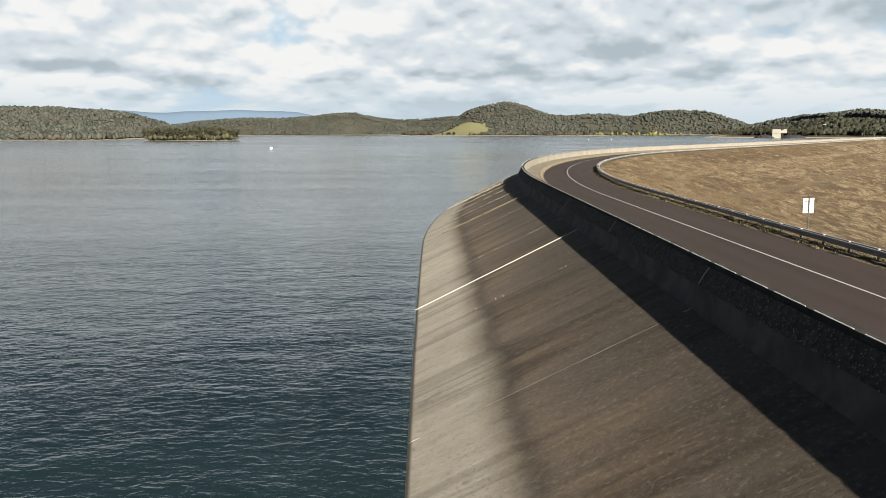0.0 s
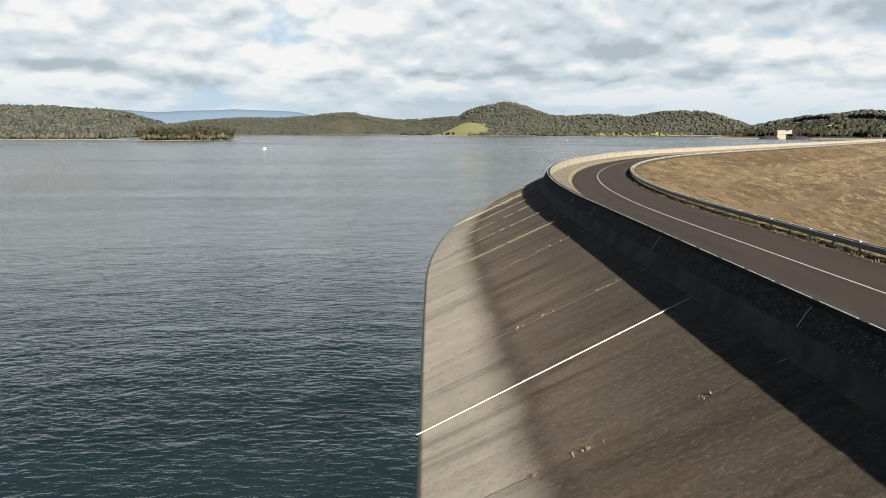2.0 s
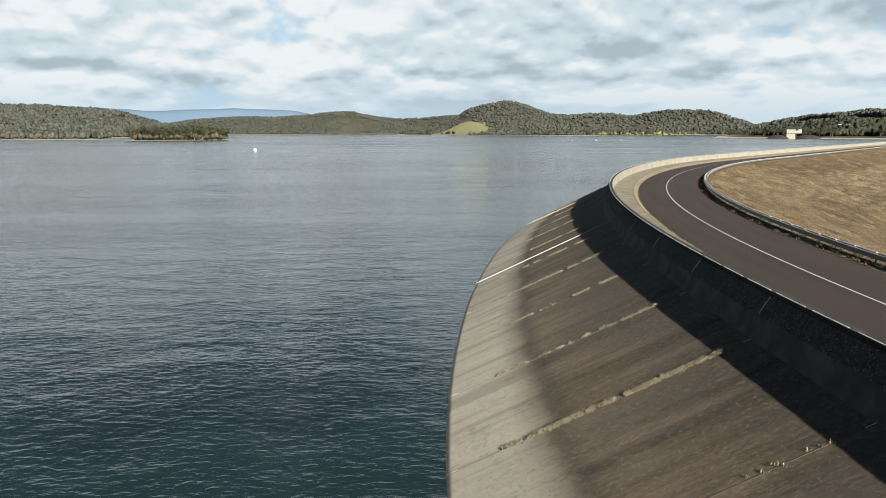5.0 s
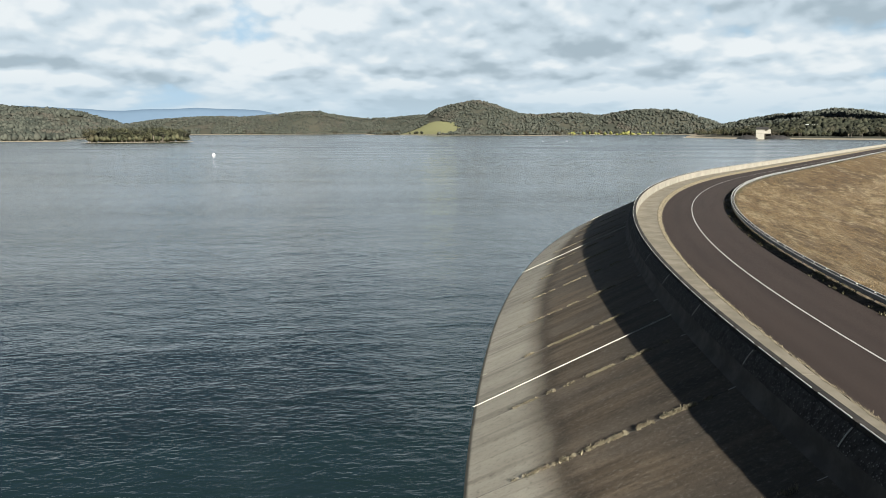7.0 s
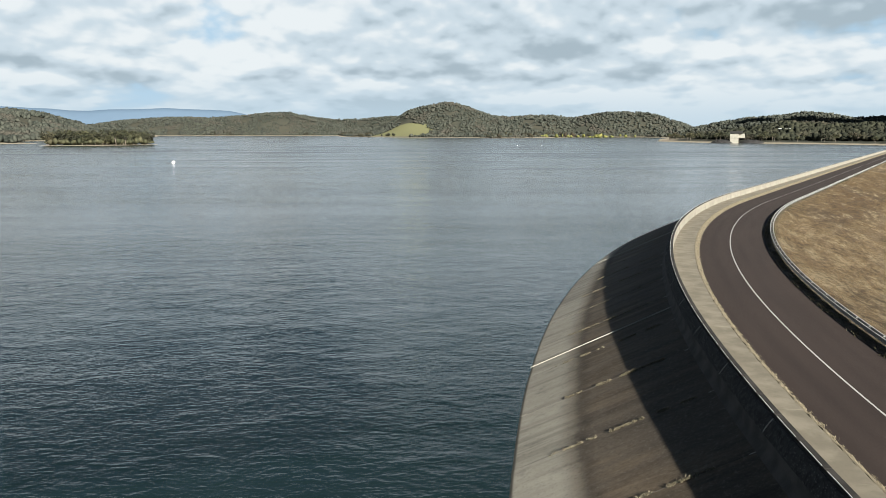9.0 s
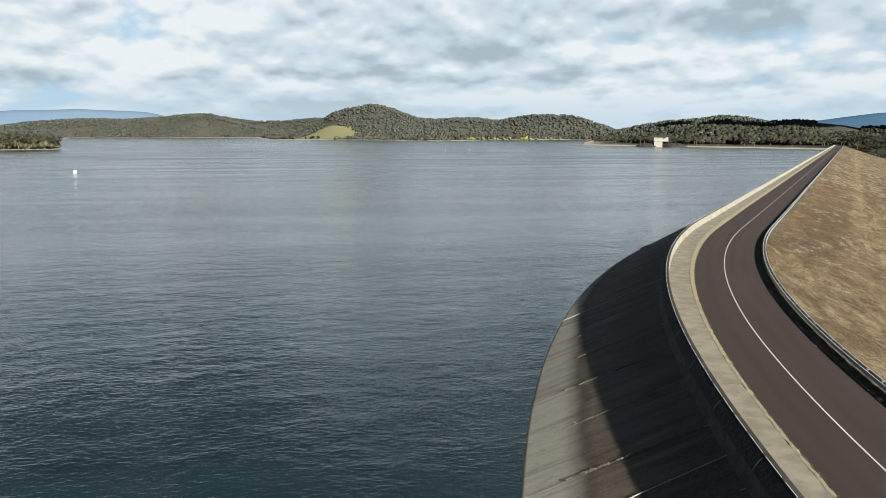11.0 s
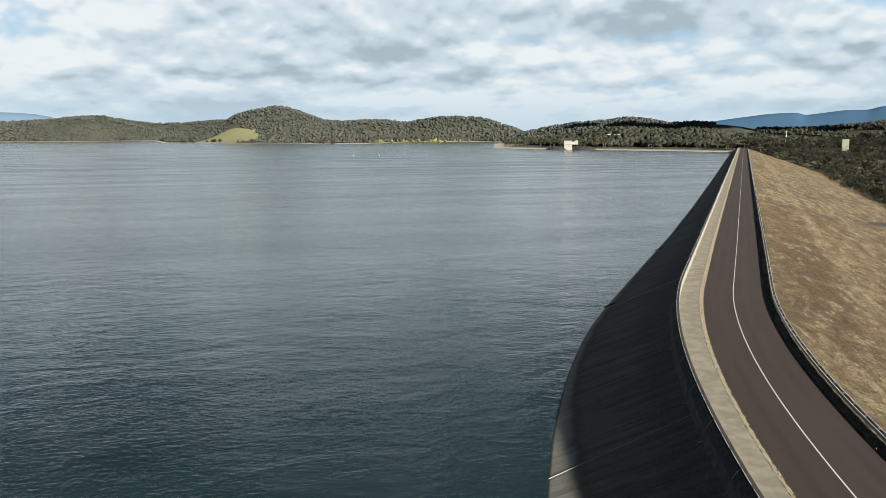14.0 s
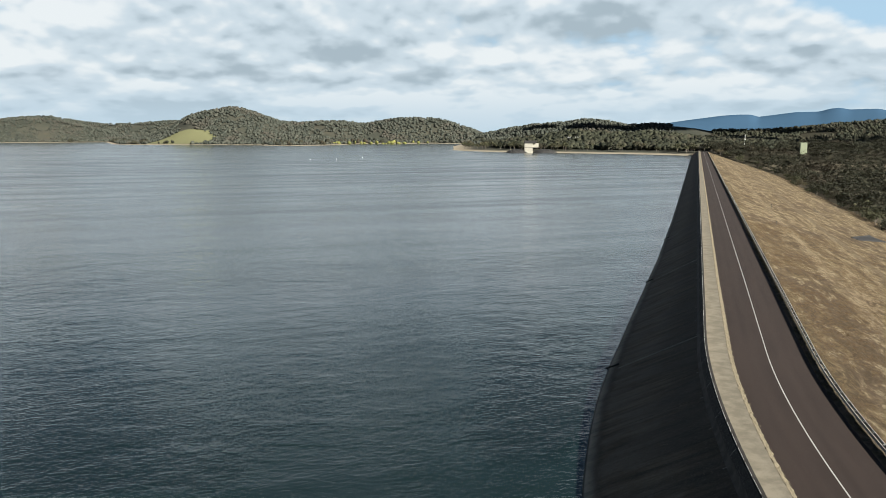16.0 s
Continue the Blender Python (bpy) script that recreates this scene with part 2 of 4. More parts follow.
def ground_look(n):
    p = place(n)
    z = n.add("ShaderNodeSeparateXYZ", {0: p}).outputs[2]
    a, b = n.noise(p, 0.004, 6, 0.6), n.noise(p, 0.06, 6, 0.7)
    c = n.mix(n.step(a, 0.42, 0.6), (0.044, 0.046, 0.036), (0.058, 0.056, 0.043))
    c = n.mix(n.step(b, 0.5, 0.7), c, (0.072, 0.063, 0.043))
    sx0, sy0, _z = n.add("ShaderNodeSeparateXYZ", {0: p}).outputs
    side = n.math("SUBTRACT", n.math("MULTIPLY", n.math("SUBTRACT", sx0, 786.0), 0.796), n.math("MULTIPLY", n.math("SUBTRACT", sy0, 1198.0), 0.605))
    shore = n.math("ADD", n.math("ADD", z, n.math("MULTIPLY", b, 1.5)), n.step(side, -10.0, 5.0, 0.0, 9.0))
    c = n.mix(n.step(shore, 1.2, 3.2), (0.30, 0.255, 0.19), c)
    sx_, sy_, _ = n.add("ShaderNodeSeparateXYZ", {0: p}).outputs
    # the cleared paddock on the flank of the round hill
    px = n.math("DIVIDE", n.math("SUBTRACT", sx_, 65.0), 105.0)
    py = n.math("DIVIDE", n.math("SUBTRACT", sy_, 2700.0), 150.0)
    rr = n.math("ADD", n.math("MULTIPLY", px, px), n.math("MULTIPLY", py, py))
    rr = n.math("ADD", rr, n.math("MULTIPLY", n.math("SUBTRACT", n.noise(p, 0.012, 4), 0.5), 0.8))
    paddock = n.math("MULTIPLY", n.step(rr, 0.8, 1.0, 1.0, 0.0), n.step(z, 1.5, 3.0))
    c = n.mix(paddock, c, (0.1638, 0.1599, 0.0819))
    c = n.mix(n.step(side, -5.0, 15.0, 0.0, 0.8), c, (0.0328, 0.0281, 0.0172))
    return c, b, 1.0


def leaf_look(dark, light, dry):
    def look_of(n):
        r = island(n)
        p = place(n)
        c = n.mix(r, dark, light)
        c = n.mix(n.step(n.noise(p, 0.012, 4, 0.6), 0.5, 0.68), c, dry)
        return c
    return look_of


def water_look():
    m = bpy.data.materials.new("lake_water")
    m.use_nodes = True
    n = Nodes(m.node_tree)
    p = place(n)
    def grain(turn, stretch, scale, detail, lo, hi):
        q = n.add("ShaderNodeMapping", {0: p, 2: (0, 0, radians(turn)), 3: (stretch, 1.0, 1)}).outputs[0]
        return n.step(n.noise(q, scale, detail, 0.55, 0.35), lo, hi)

    gust = n.noise(n.add("ShaderNodeMapping", {0: p, 2: (0, 0, radians(5)), 3: (0.16, 1.0, 1)}).outputs[0], 0.025, 5, 0.6, 0.6)
    amount = n.step(gust, 0.34, 0.66, 0.75, 1.2)
    h = 0.0
    # ripples, wavelets, waves, and the slow heave under them
    for turn, stretch, scale, detail, lift in ((-14, 0.70, 4.6, 3, 0.20), (13, 0.60, 2.1, 3, 0.95), (24, 0.66, 0.85, 3, 0.85), (-18, 0.75, 0.3, 3, 2.3), (6, 0.6, 0.08, 2, 3.4)):
        h = n.math("ADD", h, n.math("MULTIPLY", grain(turn, stretch, scale, detail, 0.36, 0.72), lift))
    h = n.math("MULTIPLY", h, amount)
    bump = n.add("ShaderNodeBump", {"Height": h, "Distance": 0.0165, "Strength": 1.0})
    b = n.add("ShaderNodeBsdfPrincipled", {"Base Color": (0.0080, 0.0160, 0.0155, 1), "IOR": 1.36, "Specular IOR Level": 1.0})
    away = n.add("ShaderNodeVectorMath", {0: p, 1: (0.0, 110.0, 0.0)}, operation="DISTANCE").outputs["Value"]
    lanes = n.noise(n.add("ShaderNodeMapping", {0: p, 2: (0, 0, radians(-4)), 3: (0.10, 1.0, 1)}).outputs[0], 0.05, 6, 0.65, 0.4)
    n.tree.links.new(n.math("MULTIPLY", n.step(away, 120.0, 800.0, 0.08, 0.18), n.step(lanes, 0.36, 0.64, 0.6, 1.45)), b.inputs["Roughness"])
    n.tree.links.new(bump.outputs[0], b.inputs["Normal"])
    n.add("ShaderNodeOutputMaterial", {0: b.outputs[0]})
    return m


def verge_look(n):
    p = place(n)
    a, b, d = n.noise(p, 1.1, 5, 0.7), n.noise(p, 6.0, 6, 0.8), n.noise(p, 0.35, 4, 0.6)
    c = n.mix(n.step(a, 0.38, 0.62), (0.055, 0.043, 0.031), (0.13, 0.10, 0.07))
    c = n.mix(n.step(b, 0.52, 0.66), c, (0.20, 0.175, 0.135))
    c = n.mix(n.step(d, 0.54, 0.66, 0.0, 0.6), c, (0.035, 0.036, 0.02))
    c = n.mix(n.step(b, 0.46, 0.36), c, (0.03, 0.024, 0.017))
    return c, b, 0.03


def plain(c, spread=0.25, scale=3.0):
    def look_of(n):
        a = n.noise(place(n), scale, 5, 0.65)
        return n.mix(a, tuple(v * (1 - spread) for v in c), tuple(min(1, v * (1 + spread)) for v in c))
    return look_of


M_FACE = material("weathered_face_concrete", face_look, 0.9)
M_VERGE = material("weedy_gravel", verge_look, 1.0, spec=0.1)
M_WALL = material("exposed_aggregate", rough_wall_look, 0.95)
M_LIP = material("lip_concrete", concrete_look((0.055, 0.048, 0.043), (0.095, 0.085, 0.075)), 0.9)
M_BLOCK = material("parapet_concrete", concrete_look((0.20, 0.18, 0.145), (0.265, 0.24, 0.20)), 0.9)
M_CAP = material("lichened_concrete", concrete_look((0.018, 0.016, 0.014), (0.040, 0.035, 0.031)), 0.95)
M_PATH = material("footpath_concrete", concrete_look((0.1443, 0.1248, 0.0936), (0.2106, 0.1833, 0.1404)), 0.9)
M_ASPHALT = material("asphalt", asphalt_look, 0.88)
M_PAINT = material("road_paint", plain((0.351, 0.3432, 0.3276), 0.2, 6), 0.7)
M_STRIP = material("pale_strip", plain((0.3588, 0.3354, 0.2886), 0.2, 4), 0.8)
M_GRASS = material("dry_grass", dry_grass_look, 1.0, spec=0.1)
M_GROUND = material("bush_ground", ground_look, 1.0, spec=0.1)
M_KERB = material("straw_gravel", plain((0.1326, 0.1092, 0.0741), 0.8, 3), 1.0)
M_CLOUD = material("cloud_white", plain((0.624, 0.624, 0.624), 0.05, 0.01), 1.0, spec=0.0)
M_BANK = material("verge_soil", plain((0.042, 0.034, 0.025), 0.8, 2.5), 1.0)
M_STRAW = material("dry_tufts", leaf_look((0.1248, 0.1014, 0.0663), (0.2496, 0.2145, 0.1482), (0.1872, 0.156, 0.1053)), 0.9)
M_STRAW2 = material("tussock_straw", leaf_look((0.0936, 0.0647, 0.0351), (0.2106, 0.156, 0.0936), (0.117, 0.078, 0.0437)), 0.95, spec=0.1)
M_WEED = material("weeds", leaf_look((0.035, 0.035, 0.018), (0.15, 0.13, 0.08), (0.06, 0.052, 0.03)), 0.9, spec=0.1)
M_STEEL = material("galvanised_steel", plain((0.17, 0.172, 0.17), 0.35, 2), 0.6, 0.3)
# pale steel: the sunlight on the rail tops is put into its colour
M_EDGE = material("sunlit_bright_steel", plain((0.52, 0.51, 0.49), 0.25, 3), 0.5, 0.2)
M_POST = material("post_steel", plain((0.078, 0.0741, 0.0686), 0.4, 4), 0.7, 0.3)
M_SIGN = material("sign_back", plain((0.6084, 0.6084, 0.5928), 0.05, 2), 0.4)
M_BARK = material("bark", plain((0.156, 0.1326, 0.1092), 0.5, 2), 0.95)
M_MID = material("mixed_leaves", leaf_look((0.013, 0.015, 0.009), (0.042, 0.042, 0.026), (0.046, 0.040, 0.027)), 0.85, spec=0.2)
M_GUM = material("gum_leaves", leaf_look((0.028, 0.031, 0.016), (0.072, 0.068, 0.037), (0.080, 0.066, 0.041)), 0.8, spec=0.2)
M_BUSH = material("bush_leaves", leaf_look((0.014, 0.015, 0.009), (0.033, 0.031, 0.018), (0.036, 0.029, 0.019)), 0.8, spec=0.2)
# far leaves are greyed and lightened: distance haze put into the colour
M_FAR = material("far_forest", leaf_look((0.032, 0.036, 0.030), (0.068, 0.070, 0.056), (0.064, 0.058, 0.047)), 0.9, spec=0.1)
M_WATTLE = material("yellow_green_leaves", leaf_look((0.1092, 0.1131, 0.0351), (0.1716, 0.1638, 0.0546), (0.156, 0.156, 0.0546)), 0.9, spec=0.1)
# the blue of distant haze is put into the base colour of both ranges
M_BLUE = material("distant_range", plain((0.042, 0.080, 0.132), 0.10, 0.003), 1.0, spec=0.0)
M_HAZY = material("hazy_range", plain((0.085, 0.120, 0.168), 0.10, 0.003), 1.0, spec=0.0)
M_TOWER = material("tower_concrete", plain((0.28, 0.26, 0.22), 0.3, 0.4), 0.85)
M_DARK = material("dark_roofing", plain((0.0234, 0.0218, 0.0211), 0.3, 1), 0.8)
M_WHITE = material("white_paint", plain((0.6084, 0.6006, 0.5772), 0.08, 1), 0.5)
M_GREEN = material("pale_green_steel", plain((0.24, 0.26, 0.175), 0.1, 0.3), 0.6)
M_WATER = water_look()


# ---- building helpers ----
def mesh_of(name, verts, faces, mat, uvs=None, smooth=False):
    me = bpy.data.meshes.new(name)
    me.from_pydata([tuple(v) for v in verts] if not isinstance(verts, np.ndarray) else verts.tolist(), [],
                   faces if not isinstance(faces, np.ndarray) else faces.tolist())
    if uvs is not None:
        layer = me.uv_layers.new(name="sd")
        idx = np.empty(len(me.loops), dtype=np.int32)
        me.loops.foreach_get("vertex_index", idx)
        layer.data.foreach_set("uv", np.asarray(uvs, dtype=np.float32)[idx].ravel())
    if smooth:
        me.polygons.foreach_set("use_smooth", [True] * len(me.polygons))
    me.materials.append(mat)
    me.update()
    return me


def part(name, bm, mat, parent, label=""):
    me = bpy.data.meshes.new(name)
    bm.to_mesh(me)
    bm.free()
    me.materials.append(mat)
    ob = new(name, me)
    ob.parent = parent
    return tagged(ob, label)


def box(bm, size, at=(0, 0, 0), turn=0.0, bevel=0.0):
    got = bmesh.ops.create_cube(bm, size=1.0, matrix=Matrix.Translation(at) @ Matrix.Rotation(turn, 4, "Z") @ Matrix.Diagonal((*size, 1)))
    if bevel:
        edges = list({e for v in got["verts"] for e in v.link_edges})
        bmesh.ops.bevel(bm, geom=edges, offset=bevel, segments=1, affect="EDGES")
    return got


# ---- the line of the dam: straight, a bend to the right, straight ----
X0, Y0, A0, S1, RAD, A1 = 10.913, -2.782, -0.0056, 87.87, 315.5, 0.6434
S_FROM, S_TO = -260.0, 1440.0
_ss = np.arange(S_FROM, S_TO + 60, 0.5)
_bear = np.where(_ss < S1, A0, np.minimum(A0 + (_ss - S1) / RAD, A1))
_mid = (_bear[1:] + _bear[:-1]) / 2
_lx = np.concatenate([[0], np.cumsum(np.sin(_mid) * 0.5)])
_ly = np.concatenate([[0], np.cumsum(np.cos(_mid) * 0.5)])
_i0 = int(round(-S_FROM / 0.5))
_lx += X0 - _lx[_i0]
_ly += Y0 - _ly[_i0]


def bearing(s):
    return np.interp(s, _ss, _bear)


def dam(s, d, z):
    """The place s metres along the dam, d metres to its dry side, z up."""
    s, d = np.asarray(s, float), np.asarray(d, float)
    b = bearing(s)
    return np.stack(np.broadcast_arrays(np.interp(s, _ss, _lx) + d * np.cos(b), np.interp(s, _ss, _ly) - d * np.sin(b), z), -1)


def stations(x, y):
    """The dam's own s and d of places."""
    q = np.stack([np.ravel(x), np.ravel(y)], -1)
    out_s, out_d = np.empty(len(q)), np.empty(len(q))
    for k in range(0, len(q), 4000):
        c = q[k:k + 4000]
        i = ((c[:, None, 0] - _lx[::8]) ** 2 + (c[:, None, 1] - _ly[::8]) ** 2).argmin(1) * 8
        b = _bear[i]
        dx, dy = c[:, 0] - _lx[i], c[:, 1] - _ly[i]
        out_s[k:k + 4000] = _ss[i] + dx * np.sin(b) + dy * np.cos(b)
        out_d[k:k + 4000] = dx * np.cos(b) - dy * np.sin(b)
    return out_s.reshape(np.shape(x)), out_d.reshape(np.shape(x))


def foot(s):
    """How far out the concrete face meets the water."""
    return np.interp(s, [20, 60, 100, 140, 300, 340, 400, 500, 700, 1300], [11.95, 12.4, 12.6, 12.3, 12.35, 11.66, 10.44, 9.69, 9.38, 9.07])


def line_d(s):
    """Where the painted line runs across the crest."""
    return np.interp(s, [0, 90, 150, 210, 270, 340], [7.5, 7.19, 7.08, 7.11, 7.37, 7.5])


def rail_d(s):
    """Where the guardrail runs across the crest."""
    return np.interp(s, [0, 90, 150, 210, 270, 340], [12.06, 12.11, 12.2, 12.38, 12.58, 12.66])


def path_d(s):
    """The inner edge of the footpath."""
    return np.interp(s, [0, 90, 150, 270, 340], [2.4, 2.4, 2.75, 2.85, 2.5])


def sweep(name, profile, s0, s1, step, mat, closed=False, smooth=False, wobble=None):
    """A mesh with the given cross-section (d, z) along the dam. profile may be a function of s."""
    count = max(2, int(round((s1 - s0) / step)) + 1)
    ss = np.linspace(s0, s1, count)
    prof = np.array([profile(s) if callable(profile) else profile for s in ss], float)
    if wobble is not None:
        prof = prof + wobble(ss, prof)
    m = prof.shape[1]
    verts = dam(ss[:, None], prof[:, :, 0], prof[:, :, 1]).reshape(-1, 3)
    uv = np.stack([np.repeat(ss, m), prof[:, :, 0].ravel()], -1)
    faces = []
    last = m if closed else m - 1
    for i in range(count - 1):
        for j in range(last):
            a, b = i * m + j, i * m + (j + 1) % m
            faces.append((a, a + m, b + m, b))
    if closed:
        faces += [tuple(range(m)), tuple(reversed(range((count - 1) * m, count * m)))]
    return mesh_of(name, verts, faces, mat, uv, smooth)


def thing(name, label, category, kind="", group="", data=None):
    return tagged(new(name, data), label, category, group, kind)


Z_TOP, Z_PATH, Z_ROAD, Z_BASE = 7.45, 6.2, 5.79, 5.76
BAY, BEND = 8.98, 83.9
# joints lie wide apart on the straight, closer from the start of the bend
JOINTS = [BEND - 16.65 * k for k in range(20, 0, -1)] + [BEND + BAY * k for k in range(151)]
SLOPE_D = 14.3


def slope_z(d):
    """Height of the dry grass slope."""
    return Z_ROAD - 0.35 - (d - SLOPE_D) / 3.2


def face_z(s, d):
    """Height of the concrete face."""
    return Z_BASE * (foot(s) + d) / (foot(s) - 0.4)


# ---- water and ground ----
edge = dam(np.linspace(S_FROM, S_TO, 120), -4.0, 0.0)
out_b = (math.sin(A1), math.cos(A1))
rim = [(edge[0][0], -3500.0, 0.0)] + [tuple(p) for p in edge] + [(edge[-1][0] + 5500 * out_b[0], edge[-1][1] + 5500 * out_b[1], 0.0), (-6000.0, 5600.0, 0.0), (-6000.0, -3500.0, 0.0)]
bm = bmesh.new()
loop = [bm.verts.new(p) for p in rim]
bmesh.ops.triangle_fill(bm, edges=[bm.edges.new((loop[i - 1], loop[i])) for i in range(len(loop))], use_beauty=True, normal=(0, 0, 1))
me = bpy.data.meshes.new("water")
bm.to_mesh(me)
bm.free()
me.materials.append(M_WATER)
water = thing("water", "grey-green reservoir water ruffled by a light wind", "water", "structure", data=me)

LAKE = [(edge[0][0] + 3, -400.0)] + [(float(p[0]), float(p[1])) for p in dam(np.linspace(S_FROM, 1410, 40), -2.0, 0.0)[:, :2]] + [
        (700, 1285), (655, 1350), (630, 1385), (588, 1425), (556, 1500), (542, 1580), (545, 1660), (600, 1800),
        (690, 2050), (880, 2480), (840, 2640), (600, 2600), (410, 2330), (300, 2290), (250, 2480), (60, 2560), (-120, 2760), (-180, 3450), (-700, 3200), (-860, 3250),
        (-760, 2950), (-690, 2600), (-630, 2300), (-610, 2050), (-560, 1800), (-690, 1640), (-650, 1500), (-530, 1415), (-560, 1345), (-640, 1350), (-790, 1400), (-1000, 1240), (-1500, 900), (-1800, 0), (-1300, -900), (0, -800)]
_isl = (-385.0, 1262.0)


def lake_distance(x, y):
    """Metres from the shore: above nought on land, below in the lake."""
    best = np.full(np.shape(x), 1e9)
    inside = np.zeros(np.shape(x), bool)
    for (ax, ay), (bx, by) in zip(LAKE, LAKE[1:] + LAKE[:1]):
        ex, ey = bx - ax, by - ay
        u = np.clip(((x - ax) * ex + (y - ay) * ey) / (ex * ex + ey * ey), 0, 1)
        best = np.minimum(best, np.hypot(x - ax - u * ex, y - ay - u * ey))
        cross = (ay > y) != (by > y)
        with np.errstate(divide="ignore", invalid="ignore"):
            inside ^= cross & (x < ex * (y - ay) / (ey if ey else 1e-9) + ax)
    sd = np.where(inside, -best, best)
    u, v = (x - _isl[0]) * 0.80 + (y - _isl[1]) * 0.60, -(x - _isl[0]) * 0.60 + (y - _isl[1]) * 0.80
    return np.maximum(sd, 28 * (1 - np.sqrt((u / 82) ** 2 + (v / 30) ** 2)))


def smooth(v, lo, hi):
    u = np.clip((v - lo) / (hi - lo), 0, 1)
    return u * u * (3 - 2 * u)


RIDGES = [  # distance, half-width in depth, and the height of the ground along the bearing
    (2300, 380, [(-75, 60), (-55, 70), (-40, 60), (-29.4, 66), (-26.2, 67), (-24.4, 62), (-21.3, 57), (-20.2, 51), (-18, 43), (-17, 37), (-14.5, 25), (-12.2, 12), (-10, 0)]),
    (3700, 330, [(-22, 20), (-18.9, 35), (-16.9, 56), (-15.2, 64), (-13.7, 69), (-12.5, 69), (-11.3, 67), (-9.3, 78), (-7.3, 92), (-6.1, 92), (-4.9, 68), (-3.2, 42), (-1.6, 21), (0, 0)]),
    (4300, 200, [(-12, 40), (-8.9, 71), (-6, 101), (-4.5, 84), (-3.2, 72), (-1.2, 75), (0, 81), (0.8, 87), (2.1, 84), (5, 40), (8, 0)]),
    (3000, 300, [(-1.6, 5), (-0.4, 22), (0.8, 55), (1.3, 70), (2.1, 89), (2.9, 100), (3.7, 108), (4.5, 115), (5.2, 113), (6.2, 99), (7, 82), (7.8, 67), (9, 63), (10.6, 69), (11.8, 69), (13.4, 58), (14.6, 70), (15.7, 78), (16.8, 80), (18.4, 77), (19.1, 68), (19.8, 54), (20.6, 42), (21.6, 21), (23.5, 5)]),
    (2650, 300, [(17, 15), (18.4, 30), (20.9, 39), (23, 51), (24.2, 56), (25.7, 58), (26.9, 62), (27.6, 67), (28.4, 70), (29.1, 67), (30.2, 58), (30.8, 52), (32.4, 56), (34.2, 50), (35.3, 43), (36, 36), (37.7, 35), (39.4, 36), (41, 41), (42.7, 49), (44.3, 55), (46.3, 63), (60, 60), (80, 50), (100, 20)]),
    (1800, 190, [(19, 8), (21.4, 20), (24.4, 22), (26.2, 27), (26.8, 30), (27.7, 27), (29.9, 23), (32, 24), (33.4, 20), (35, 12), (38, 0)])]
_roll = [(0.0017, 0.0011, 0.3), (0.0041, -0.0029, 1.1), (-0.0023, 0.0052, 2.0), (0.0087, 0.0064, 4.0), (0.013, -0.011, 5.2)]


def ground_height(x, y, s=None, d=None):
    if s is None:
        s, d = stations(x, y)
    sd = lake_distance(x, y)
    land = np.clip(sd * 0.055, -9, 4.5) + 4 * smooth(sd, 60, 400)
    rough = sum(np.sin(a * x + b * y + c) for a, b, c in _roll)
    land = land + smooth(sd, 30, 300) * (2.2 * rough)
    bumps = np.zeros(np.shape(x))
    far = np.hypot(x, y - 60)
    az = np.degrees(np.arctan2(x, y - 60))
    for r, wr, crest in RIDGES:
        h = np.interp(az, *zip(*crest), left=0, right=0)
        bumps = np.maximum(bumps, h * np.exp(-((far - r) / wr) ** 2))
    land = np.maximum(land, 0.25 * land + bumps * smooth(sd, -10, 260))
    # the valley below the dam
    low = -23 + 0.012 * np.clip(d - 100, 0, 2500) + 2.0 * rough
    low = low + (6.2 - low) * smooth(s, 1190, 1440) + bumps * smooth(d, 300, 1200)
    dry = smooth(d, -3, 8) * smooth(s, -900, -300) * (1 - smooth(s, 1444, 1530))
    return np.where(sd > -40, land + (low - land) * dry, land)


RINGS = np.concatenate([np.linspace(2, 300, 40), 300 * (4900 / 300) ** np.linspace(0.01, 1, 130)])
AZ = np.concatenate([np.linspace(-180, -40, 60, endpoint=False), np.linspace(-40, 62, 480, endpoint=False), np.linspace(62, 180, 60, endpoint=False)])
_r, _a = np.meshgrid(RINGS, np.radians(AZ), indexing="ij")
gx, gy = 20 + _r * np.sin(_a), 150 + _r * np.cos(_a)
gs, gd = stations(gx, gy)
gz = ground_height(gx, gy, gs, gd)
gz = np.where((gs > S_FROM) & (gs < S_TO) & (gd > -6) & (gd < 14), np.minimum(gz, -6), gz)
gz = np.where((gs > S_FROM) & (gs < 1398) & (gd > -60) & (gd <= -6), np.minimum(gz, -7), gz)
nr, na = gx.shape
idx = np.arange(nr * na).reshape(nr, na)
quads = np.stack([idx[:-1], idx[1:], np.roll(idx, -1, 1)[1:], np.roll(idx, -1, 1)[:-1]], -1).reshape(-1, 4)[:, ::-1]
me = mesh_of("ground", np.stack([gx, gy, gz], -1).reshape(-1, 3), quads, M_GROUND, smooth=True)
ground = thing("ground", "wooded hills and dry bush land round the reservoir", "ground", "structure", data=me)


